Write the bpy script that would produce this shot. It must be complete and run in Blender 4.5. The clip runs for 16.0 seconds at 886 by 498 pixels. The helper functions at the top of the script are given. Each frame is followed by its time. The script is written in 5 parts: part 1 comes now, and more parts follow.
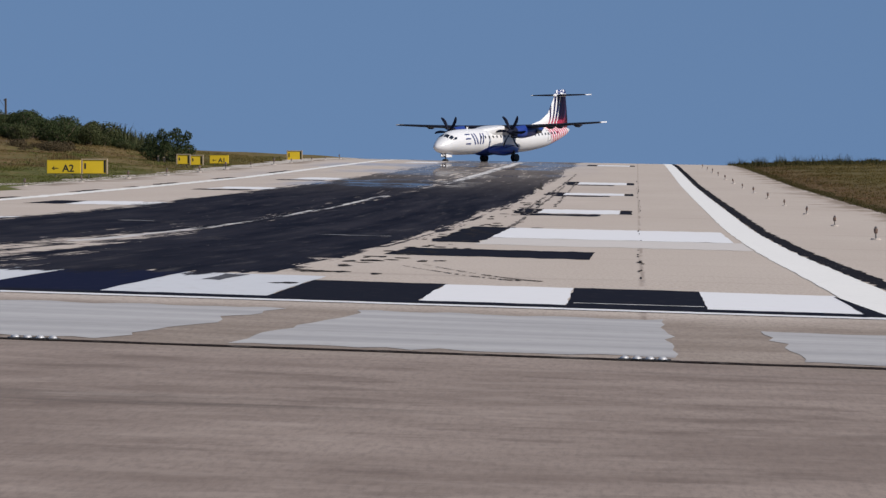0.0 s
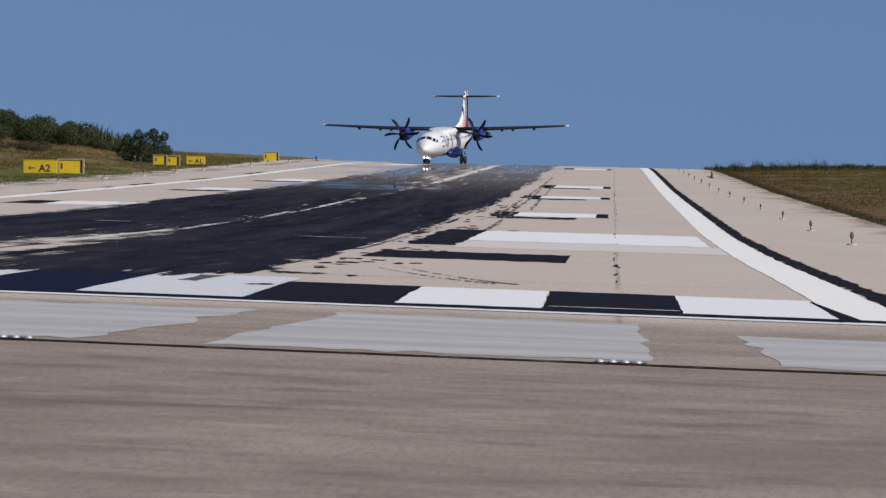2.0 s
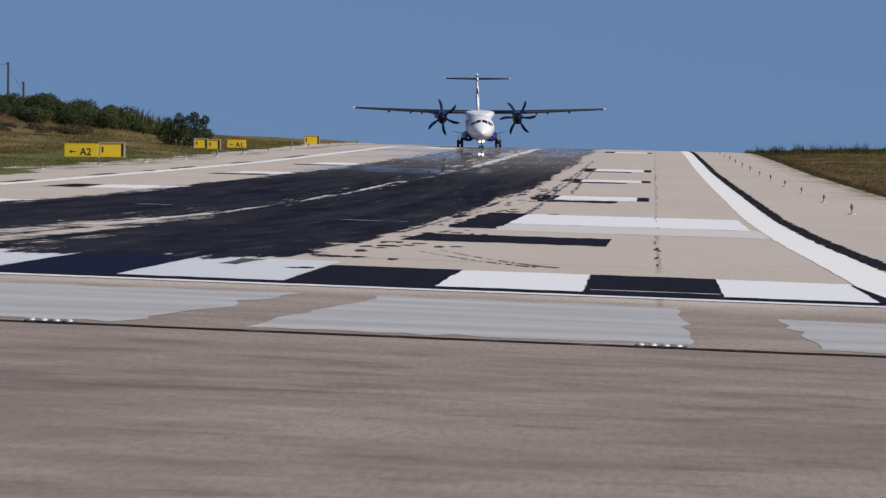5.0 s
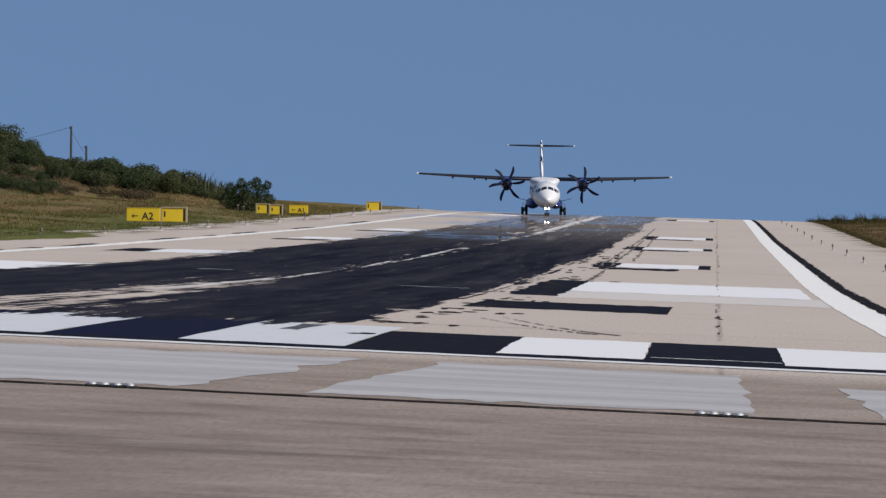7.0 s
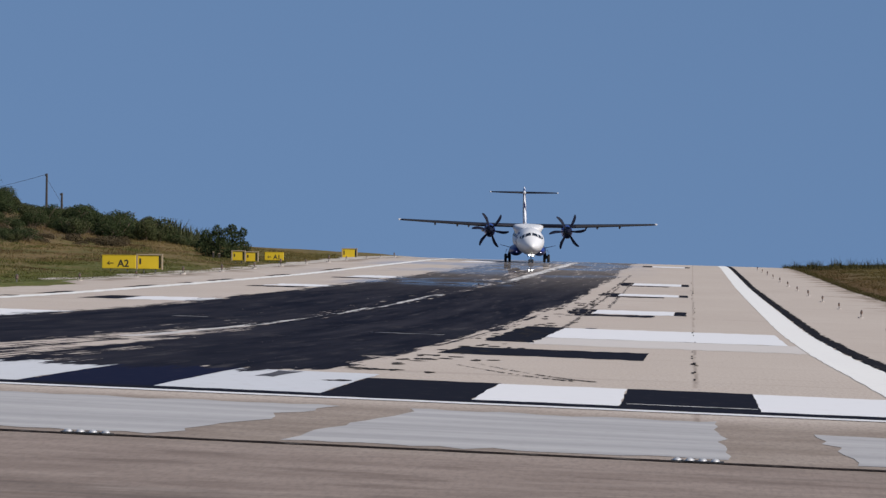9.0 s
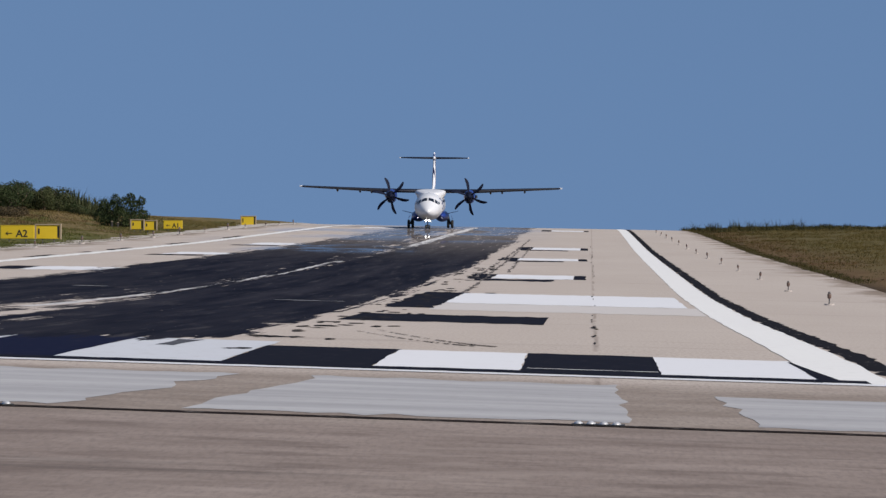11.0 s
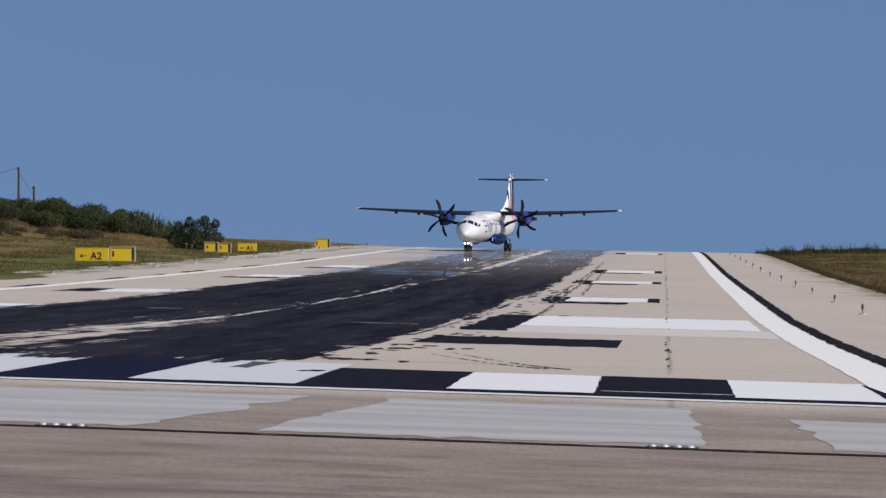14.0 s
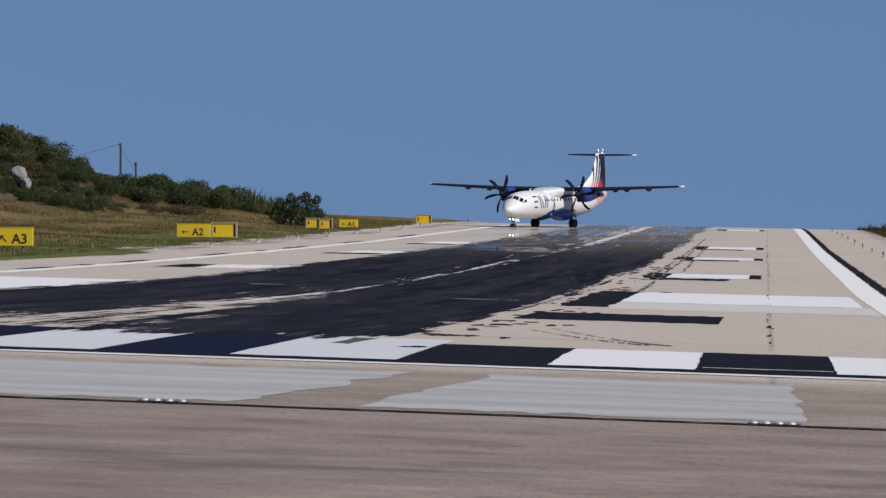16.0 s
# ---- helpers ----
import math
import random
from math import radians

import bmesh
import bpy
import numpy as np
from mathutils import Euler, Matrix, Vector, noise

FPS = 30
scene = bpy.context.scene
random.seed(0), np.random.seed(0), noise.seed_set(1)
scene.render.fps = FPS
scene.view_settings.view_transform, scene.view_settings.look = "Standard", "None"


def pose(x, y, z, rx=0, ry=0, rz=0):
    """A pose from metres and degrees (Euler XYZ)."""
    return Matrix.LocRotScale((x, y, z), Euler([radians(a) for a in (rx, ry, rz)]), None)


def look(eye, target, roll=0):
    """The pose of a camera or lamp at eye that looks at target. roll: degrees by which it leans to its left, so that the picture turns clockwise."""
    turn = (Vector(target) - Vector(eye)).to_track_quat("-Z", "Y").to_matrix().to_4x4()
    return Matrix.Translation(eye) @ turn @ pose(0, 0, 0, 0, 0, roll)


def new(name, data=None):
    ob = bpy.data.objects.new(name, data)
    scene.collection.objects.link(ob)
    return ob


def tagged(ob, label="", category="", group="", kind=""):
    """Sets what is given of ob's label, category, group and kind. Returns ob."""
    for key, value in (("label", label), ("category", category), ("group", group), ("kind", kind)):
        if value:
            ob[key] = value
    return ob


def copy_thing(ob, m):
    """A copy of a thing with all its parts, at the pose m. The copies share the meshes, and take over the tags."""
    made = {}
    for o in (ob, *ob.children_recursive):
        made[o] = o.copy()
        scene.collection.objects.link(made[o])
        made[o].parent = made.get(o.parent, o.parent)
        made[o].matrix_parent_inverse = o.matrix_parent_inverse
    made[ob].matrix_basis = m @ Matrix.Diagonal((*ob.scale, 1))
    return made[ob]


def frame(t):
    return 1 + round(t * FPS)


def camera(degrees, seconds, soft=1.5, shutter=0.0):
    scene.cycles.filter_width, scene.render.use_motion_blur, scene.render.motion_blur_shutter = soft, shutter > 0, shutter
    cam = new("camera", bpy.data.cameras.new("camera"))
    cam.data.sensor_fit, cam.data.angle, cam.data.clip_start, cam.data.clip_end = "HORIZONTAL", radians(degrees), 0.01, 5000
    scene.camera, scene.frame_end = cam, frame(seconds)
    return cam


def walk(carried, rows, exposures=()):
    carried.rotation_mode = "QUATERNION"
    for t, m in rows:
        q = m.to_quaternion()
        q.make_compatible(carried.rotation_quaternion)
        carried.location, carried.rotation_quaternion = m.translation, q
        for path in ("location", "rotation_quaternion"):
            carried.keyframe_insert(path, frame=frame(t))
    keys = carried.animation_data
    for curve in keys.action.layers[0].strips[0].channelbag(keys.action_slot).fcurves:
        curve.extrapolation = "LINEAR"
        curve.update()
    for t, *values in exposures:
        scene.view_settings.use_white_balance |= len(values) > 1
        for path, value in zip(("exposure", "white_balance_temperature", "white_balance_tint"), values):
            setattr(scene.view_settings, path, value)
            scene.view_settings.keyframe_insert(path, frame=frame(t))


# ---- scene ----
# ---------------------------------------------------------------- camera
# A long lens on a tripod-high stand behind the runway's end; it only pans and tilts.
FOCAL = 8200.0 / 1568.0
EYE_Z = 2.12
cam = camera(2 * math.degrees(math.atan(0.5 / FOCAL)), 16.0, soft=1.4)


def aim(u, v, roll):
    """The camera's pose; u, v: where the runway's direction at eye level lies, in 1568ths of the picture's width."""
    return pose(0, 0, EYE_Z, 90 + math.degrees(math.atan((v - 441) / 8200)), 0, math.degrees(math.atan((u - 784) / 8200))) @ pose(0, 0, 0, 0, 0, roll)


PATH = [(0, 1127.0, 255.0, 0.00), (0.5, 1128.5, 271.6, -0.02), (1, 1094.4, 262.4, -0.02), (1.5, 1081.0, 262.2, 0.20), (2, 1084.6, 259.4, 0.39),
        (2.5, 1091.1, 246.9, 0.34), (3, 1094.3, 252.3, 0.23), (3.5, 1097.6, 258.4, 0.23), (4, 1121.1, 260.1, 0.16), (4.2, 1138.2, 255.2, 0.21),
        (6.3, 1169.2, 210.4, 0.53), (6.5, 1197.2, 220.2, 0.52), (7, 1266.6, 346.6, 0.75), (7.5, 1234.6, 531.2, 0.78), (8, 1258.2, 535.4, 0.83),
        (8.5, 1250.9, 473.6, 0.87), (9, 1224.5, 429.8, 0.67), (9.5, 1069.4, 369.0, 0.48), (9.7, 1025.4, 355.4, 0.45), (11.8, 1071.6, 410.3, -0.18),
        (12, 1074.4, 424.5, -0.20), (12.5, 1077.5, 439.8, -0.28), (13, 1085.4, 415.4, 0.01), (13.5, 1100.9, 393.2, 0.07), (14, 1176.3, 410.6, 0.04),
        (14.5, 1230.1, 404.4, 0.01), (15, 1295.9, 401.1, -0.01), (15.5, 1330.9, 366.2, 0.05), (16, 1356.1, 368.4, 0.09)]
walk(cam, [(t, aim(u, v, r)) for t, u, v, r in PATH], exposures=[(0, -0.03, 6650, 10), (6.5, -0.02, 6650, 10), (7.5, 0.01, 6600, 10), (13, 0.0, 6600, 10), (16, -0.05, 6600, 10)])

# ---------------------------------------------------------------- light
SUN_ELEV, SUN_AZ = 38.0, 118.0     # azimuth clockwise from the runway's direction
world = bpy.data.worlds.new("sky")
world.use_nodes = True
scene.world = world
wn, wl = world.node_tree.nodes, world.node_tree.links
bg = wn["Background"]
sky = wn.new("ShaderNodeTexSky")
sky.sky_type, sky.sun_disc = "NISHITA", False
sky.sun_elevation, sky.sun_rotation = radians(SUN_ELEV), radians(SUN_AZ)
sky.altitude, sky.air_density, sky.dust_density, sky.ozone_density = 300, 1.0, 0.05, 3.5
tc, lift = wn.new("ShaderNodeTexCoord"), wn.new("ShaderNodeVectorMath")
lift.operation, lift.inputs[1].default_value = "MULTIPLY_ADD", (1, 1, 0.45)
lift.inputs[2].default_value = (0, 0, 0.36)      # very clear air: no pale band at the horizon
wl.new(tc.outputs["Generated"], lift.inputs[0])
wl.new(lift.outputs[0], sky.inputs["Vector"])
wl.new(sky.outputs[0], bg.inputs["Color"])
bg.inputs["Strength"].default_value = 0.114
sun_data = bpy.data.lights.new("sun", "SUN")
sun_data.energy, sun_data.angle, sun_data.color = 4.8, radians(0.53), (1.0, 0.93, 0.845)
sun = new("sun", sun_data)
sa, se = radians(SUN_AZ), radians(SUN_ELEV)
sun.matrix_world = look((0, 0, 60), (-math.sin(sa) * math.cos(se), -math.cos(sa) * math.cos(se), 60 - math.sin(se)))


# ---------------------------------------------------------------- materials
class Mat:
    """A small wrapper to write node materials shortly."""

    def __init__(self, name, color=(0.5, 0.5, 0.5), rough=0.6, metal=0.0, spec=0.5):
        self.m = bpy.data.materials.new(name)
        self.m.use_nodes = True
        self.n, self.l = self.m.node_tree.nodes, self.m.node_tree.links
        self.b = self.n["Principled BSDF"]
        self.b.inputs["Base Color"].default_value = (*color, 1)
        self.b.inputs["Roughness"].default_value = rough
        self.b.inputs["Metallic"].default_value = metal
        self.b.inputs["Specular IOR Level"].default_value = spec

    def put(self, socket, value):
        if isinstance(value, bpy.types.NodeSocket):
            self.l.new(value, socket)
        elif isinstance(value, tuple) and len(value) == 3 and socket.type == "RGBA":
            socket.default_value = (*value, 1)
        else:
            socket.default_value = value

    def math(self, op, a, b=0.0, c=0.0, clamp=False):
        nd = self.n.new("ShaderNodeMath")
        nd.operation, nd.use_clamp = op, clamp
        for i, v in enumerate((a, b, c)):
            self.put(nd.inputs[i], v)
        return nd.outputs[0]

    def coords(self, kind="Object"):
        return self.n.new("ShaderNodeTexCoord").outputs[kind]

    def world(self):
        return self.n.new("ShaderNodeNewGeometry").outputs["Position"]

    def split(self, v):
        nd = self.n.new("ShaderNodeSeparateXYZ")
        self.l.new(v, nd.inputs[0])
        return nd.outputs

    def scale(self, v, s, o=(0, 0, 0)):
        nd = self.n.new("ShaderNodeVectorMath")
        nd.operation = "MULTIPLY_ADD"
        self.l.new(v, nd.inputs[0])
        nd.inputs[1].default_value, nd.inputs[2].default_value = s, o
        return nd.outputs[0]

    def noise(self, v, scale=1.0, detail=4.0, rough=0.6, distort=0.0):
        nd = self.n.new("ShaderNodeTexNoise")
        self.l.new(v, nd.inputs["Vector"])
        nd.inputs["Scale"].default_value, nd.inputs["Detail"].default_value = scale, detail
        nd.inputs["Roughness"].default_value, nd.inputs["Distortion"].default_value = rough, distort
        return nd.outputs[0]

    def step(self, x, a, b, lo=0.0, hi=1.0):
        nd = self.n.new("ShaderNodeMapRange")
        nd.interpolation_type = "SMOOTHSTEP"
        self.put(nd.inputs[0], x)
        for i, v in enumerate((a, b, lo, hi)):
            self.put(nd.inputs[i + 1], v)
        return nd.outputs[0]

    def mix(self, f, a, b):
        nd = self.n.new("ShaderNodeMix")
        nd.data_type = "RGBA"
        self.put(nd.inputs[0], f)
        self.put(nd.inputs[6], a)
        self.put(nd.inputs[7], b)
        return nd.outputs[2]

    def color(self, c):
        self.put(self.b.inputs["Base Color"], c)
        return self

    def rough(self, c):
        self.put(self.b.inputs["Roughness"], c)
        return self

    def bump(self, h, strength=0.3, distance=0.02):
        nd = self.n.new("ShaderNodeBump")
        nd.inputs["Strength"].default_value, nd.inputs["Distance"].default_value = strength, distance
        self.l.new(h, nd.inputs["Height"])
        self.l.new(nd.outputs[0], self.b.inputs["Normal"])
        return self

    def glow(self, color, strength):
        self.b.inputs["Emission Color"].default_value = (*color, 1)
        self.b.inputs["Emission Strength"].default_value = strength
        return self

    def thin(self, col, share):
        """Leaves and blades let some light through."""
        t, both = self.n.new("ShaderNodeBsdfTranslucent"), self.n.new("ShaderNodeMixShader")
        self.put(t.inputs["Color"], col)
        both.inputs[0].default_value = share
        self.l.new(self.b.outputs[0], both.inputs[1])
        self.l.new(t.outputs[0], both.inputs[2])
        self.l.new(both.outputs[0], self.n["Material Output"].inputs["Surface"])
        return self

    def random(self):
        return self.n.new("ShaderNodeNewGeometry").outputs["Random Per Island"]


def rubber_mask(k, cover=1.0):
    """Tyre rubber on the runway: two dark lanes each side of the centre line, streaked lengthwise."""
    p = k.world()
    x, y, _ = k.split(p)
    wob = k.noise(k.scale(p, (0.25, 0.02, 0)), 1.0, 3.0)
    xs = k.math("ADD", x, k.math("MULTIPLY", k.math("SUBTRACT", wob, 0.5), 1.6))
    lanes = k.math("MULTIPLY", k.step(xs, -23.0, -18.7), k.step(xs, -4.6, -6.7))
    xg = k.math("SUBTRACT", xs, k.step(y, 130, 82, 0.0, 1.25))
    gap = k.math("MULTIPLY", k.step(xg, -15.5, -13.5), k.step(xg, -11.6, -12.6))
    gapfar = k.math("MULTIPLY", gap, k.step(y, 160, 84, 0.15, 0.38))
    near = k.math("MULTIPLY", k.math("MULTIPLY", k.step(xs, -16.0, -13.2), k.step(xs, -8.6, -10.6)), k.step(y, 104, 78, 0.0, 0.23))
    body = k.math("SUBTRACT", lanes, k.math("MAXIMUM", gapfar, near))
    start = k.step(k.math("ADD", y, k.step(x, -6.5, -12.5, 0.0, 4.0)), 60, 79)
    thin = k.step(y, 230, 420, 1.0, 0.8)
    dens = k.math("MULTIPLY", k.math("MULTIPLY", body, start), thin)
    streak = k.noise(k.scale(p, (1.5, 0.03, 0)), 1.0, 5.0, 0.6)
    blot = k.noise(k.scale(p, (1.3, 0.2, 0), (7, 3, 0)), 1.0, 5.0, 0.65)
    fleck = k.noise(k.scale(p, (1.6, 0.9, 0), (1, 8, 0)), 1.0, 4.0, 0.65)
    hair = k.noise(k.scale(p, (5.5, 0.06, 0), (2, 5, 0)), 1.0, 4.0, 0.65)
    n = k.math("ADD", k.math("ADD", k.math("MULTIPLY", streak, 0.30), k.math("MULTIPLY", blot, 0.23)), k.math("MULTIPLY", fleck, 0.11))
    n = k.math("ADD", n, k.math("MULTIPLY", hair, 0.36))
    n = k.math("ADD", k.math("MULTIPLY", k.math("SUBTRACT", n, 0.5), 1.6), 0.5)
    bare = k.noise(k.scale(p, (0.55, 0.33, 0), (4, 6, 0)), 1.0, 6.0, 0.72)
    bare = k.math("MULTIPLY", k.step(bare, 0.56, 0.74), k.step(y, 70, 180, 0.1, 0.08))
    thinline = k.noise(k.scale(p, (0.42, 1.1, 0), (9, 2, 0)), 1.0, 3.0, 0.55)
    bare = k.math("ADD", bare, k.math("MULTIPLY", k.step(thinline, 0.62, 0.7), 0.12))
    dens = k.math("SUBTRACT", dens, bare)
    cut = k.math("SUBTRACT", 0.93 - 0.2 * (cover - 1), k.math("MULTIPLY", dens, 0.635))
    return k.step(n, k.math("SUBTRACT", cut, 0.03), k.math("ADD", cut, 0.025)), dens


def finish_pavement(k, col, cover=1.0):
    """Rubber over the surface, and the wet-looking shimmer of hot air far down the runway."""
    mask, dens = rubber_mask(k, cover)
    p = k.world()
    tone = k.noise(k.scale(p, (0.9, 0.03, 0)), 1.0, 5.0, 0.65)
    wear = k.noise(k.scale(p, (2.2, 0.09, 0), (3, 7, 0)), 1.0, 5.0, 0.7)
    black = k.mix(k.step(tone, 0.3, 0.75), (0.0055, 0.0062, 0.012), (0.026, 0.025, 0.032))
    black = k.mix(k.math("MULTIPLY", k.step(wear, 0.52, 0.72), 0.55), black, (0.075, 0.07, 0.072))
    _, yy, _ = k.split(p)
    col = k.mix(k.math("MULTIPLY", mask, k.step(yy, 220, 430, 1.0, 0.74)), col, black)
    return col, mask


def pavement_material():
    k = Mat("runway_concrete", rough=0.95, spec=0.03)
    p = k.world()
    x, y, _ = k.split(p)
    big = k.noise(k.scale(p, (0.13, 0.03, 0)), 1.0, 4.0)
    fine = k.noise(k.scale(p, (17.0, 2.4, 0)), 1.0, 5.0, 0.7)
    streak = k.noise(k.scale(p, (0.3, 0.42, 0), (3, 1, 0)), 1.0, 6.0, 0.68)
    far = k.mix(big, (0.4, 0.342, 0.294), (0.49, 0.43, 0.378))
    near = k.mix(k.step(streak, 0.25, 0.75), (0.178, 0.141, 0.122), (0.288, 0.236, 0.206))
    edge = k.math("ADD", y, k.math("MULTIPLY", k.math("SUBTRACT", k.noise(k.scale(p, (0.3, 0.3, 0)), 1.0, 4.0), 0.5), 4.0))
    mid = k.mix(k.step(streak, 0.3, 0.7), (0.2, 0.162, 0.135), (0.31, 0.262, 0.225))
    col = k.mix(k.step(edge, 43.5, 46.5), near, mid)
    col = k.mix(k.step(edge, 54.5, 59.5), col, far)
    col = k.mix(k.math("MULTIPLY", k.step(fine, 0.4, 0.7), k.step(y, 90, 45, 0.2, 0.42)), col, (0.13, 0.108, 0.097))
    # long dark drag marks across the turning area
    drag = k.noise(k.scale(p, (0.09, 0.55, 0), (11, 5, 0)), 1.0, 5.0, 0.6)
    dragm = k.math("MULTIPLY", k.step(drag, 0.54, 0.72), k.step(y, 46, 41, 0.0, 0.5))
    col = k.mix(dragm, col, (0.075, 0.065, 0.06))
    scuff = k.noise(k.scale(p, (0.55, 0.8, 0), (2, 14, 0)), 1.0, 5.0, 0.62)
    col = k.mix(k.math("MULTIPLY", k.step(scuff, 0.52, 0.66), k.step(y, 45.5, 43, 0.0, 0.42)), col, (0.1, 0.077, 0.068))
    col = k.mix(k.math("MULTIPLY", k.step(scuff, 0.46, 0.34), k.step(y, 45.5, 43, 0.0, 0.3)), col, (0.34, 0.285, 0.25))
    # the stained joint down which tar has run
    seam = k.noise(k.scale(p, (2.0, 0.12, 0), (5, 5, 0)), 1.0, 4.0, 0.6)
    off = k.math("ABSOLUTE", k.math("SUBTRACT", x, k.math("ADD", -0.02, k.math("MULTIPLY", seam, 0.2))))
    col = k.mix(k.math("MULTIPLY", k.step(off, 0.07, 0.01), k.math("MULTIPLY", k.step(seam, 0.35, 0.6), k.step(y, 46, 58, 0.0, 0.45))), col, (0.12, 0.09, 0.075))
    dirt = k.noise(k.scale(p, (0.3, 0.11, 0), (6, 2, 0)), 1.0, 6.0, 0.7)
    side = k.math("MAXIMUM", k.step(x, 8.0, 10.9), k.step(x, -29.5, -33.0))
    dirtm = k.math("MULTIPLY", k.step(k.math("ADD", dirt, k.math("MULTIPLY", side, 0.16)), 0.57, 0.7), k.math("MULTIPLY", side, 0.75))
    col = k.mix(dirtm, col, (0.15, 0.11, 0.075))
    pale = k.noise(k.scale(p, (0.5, 0.06, 0), (2, 12, 0)), 1.0, 5.0, 0.7)
    col = k.mix(k.math("MULTIPLY", k.step(pale, 0.56, 0.7), k.step(x, -22, -28, 0.0, 0.5)), col, (0.5, 0.47, 0.44))
    crack = k.noise(k.scale(p, (0.05, 0.35, 0), (8, 1, 0)), 1.0, 4.0, 0.6)
    col = k.mix(k.math("MULTIPLY", k.step(crack, 0.58, 0.66), k.step(y, 60, 75, 0.0, 0.22)), col, (0.22, 0.19, 0.17))
    col, mask = finish_pavement(k, col)
    k.color(col)
    k.rough(0.95)
    # shimmer: the mirage's reflections imitated by a smooth film in patches, far away only
    shim = k.noise(k.scale(p, (0.1, 0.022, 0), (2, 9, 0)), 1.0, 4.0, 0.6)
    film = k.math("MULTIPLY", k.step(shim, 0.40, 0.56), k.math("MULTIPLY", k.step(k.math("ADD", y, k.math("MULTIPLY", shim, 160)), 400, 500), k.math("MULTIPLY", k.step(x, -2, -9), k.step(x, -31, -27))))
    # a nearer patch of mirrored sky, added with the same glossy coat
    mirage = k.math("MULTIPLY", k.math("MULTIPLY", k.step(y, 268, 288), k.step(y, 335, 305)), k.math("MULTIPLY", k.step(x, -23, -20.5), k.step(x, -9, -14)))
    ripple = k.noise(k.scale(p, (0.35, 0.07, 0), (12, 3, 0)), 1.0, 4.0, 0.6)
    film = k.math("MAXIMUM", film, k.math("MULTIPLY", mirage, k.step(ripple, 0.42, 0.58)))
    k.put(k.b.inputs["Coat Weight"], k.math("MULTIPLY", film, 0.5))
    k.b.inputs["Coat Roughness"].default_value = 0.015
    k.bump(fine, 0.25, 0.01)
    return k.m


def paint_material(name, color, cover, worn, fade=0.18, chip=(0.5, 0.8)):
    k = Mat(name, rough=0.95, spec=0.03)
    p = k.world()
    fine = k.noise(k.scale(p, (4.0, 1.2, 0)), 1.0, 5.0, 0.7)
    lane = k.noise(k.scale(p, (0.5, 0.08, 0)), 1.0, 4.0)
    col = k.mix(k.math("MULTIPLY", k.step(fine, *chip), worn), color, (0.3, 0.27, 0.25))
    if fade:
        col = k.mix(k.math("MULTIPLY", lane, fade), col, (0.45, 0.45, 0.47))
    if cover:
        col, mask = finish_pavement(k, col, cover)
    k.color(col).bump(fine, 0.15, 0.005)
    return k.m


M_PAVE = pavement_material()
M_WHITE = paint_material("white_runway_paint", (0.63, 0.63, 0.64), 1.05, 0.1, 0.1)
M_EDGE = paint_material("white_edge_paint", (0.69, 0.68, 0.65), 0.0, 0.2)
M_DULL = paint_material("dull_white_paint", (0.5, 0.465, 0.435), 0.5, 0.3)
M_CENTRE = paint_material("centre_line_paint", (0.5, 0.48, 0.46), 0.55, 0.4)
M_CENTRE_FAR = paint_material("far_centre_line_paint", (0.56, 0.54, 0.52), 0.66, 0.4)
M_TAR = paint_material("tar_and_rubber", (0.02, 0.018, 0.018), 0.0, 0.3, 0.0)
M_BORDER = paint_material("worn_black_border_paint", (0.013, 0.012, 0.014), 0.0, 0.9, 0.0, (0.61, 0.69))
# left black bars: the lens's blue cast is put into the paint colour
M_BLACK_TINTED = paint_material("black_paint_with_blue_cast", (0.0085, 0.0105, 0.028), 0.8, 0.04, 0.0)
M_CRACK = paint_material("dirt_in_cracks", (0.15, 0.12, 0.1), 0.0, 0.8, 0.0)
M_STREAK = paint_material("worn_tyre_streak", (0.07, 0.058, 0.052), 0.0, 0.9, 0.0, (0.45, 0.6))
M_RUBBED = paint_material("rubbed_white_paint", (0.5, 0.515, 0.54), 1.0, 0.35, 0.3)
M_SMEAR = paint_material("thin_rubber_film", (0.075, 0.077, 0.088), 0.0, 0.7, 0.0, (0.55, 0.8))
M_SLOT = paint_material("dirt_filled_slot", (0.022, 0.016, 0.014), 0.0, 0.55, 0.0)
M_BLACK = paint_material("black_runway_paint", (0.0105, 0.011, 0.017), 0.8, 0.05, 0.0)


def patch_material():
    k = Mat("grey_repair_asphalt", rough=0.95, spec=0.03)
    p = k.world()
    lane = k.noise(k.scale(p, (0.12, 0.9, 0)), 1.0, 5.0, 0.6)
    fine = k.noise(k.scale(p, (5.0, 2.0, 0)), 1.0, 6.0, 0.7)
    col = k.mix(k.step(lane, 0.3, 0.7), (0.3, 0.296, 0.3), (0.385, 0.379, 0.379))
    col = k.mix(k.math("MULTIPLY", k.step(fine, 0.45, 0.8), 0.25), col, (0.22, 0.2, 0.19))
    return k.color(col).bump(fine, 0.15, 0.005).m


M_PATCH = patch_material()


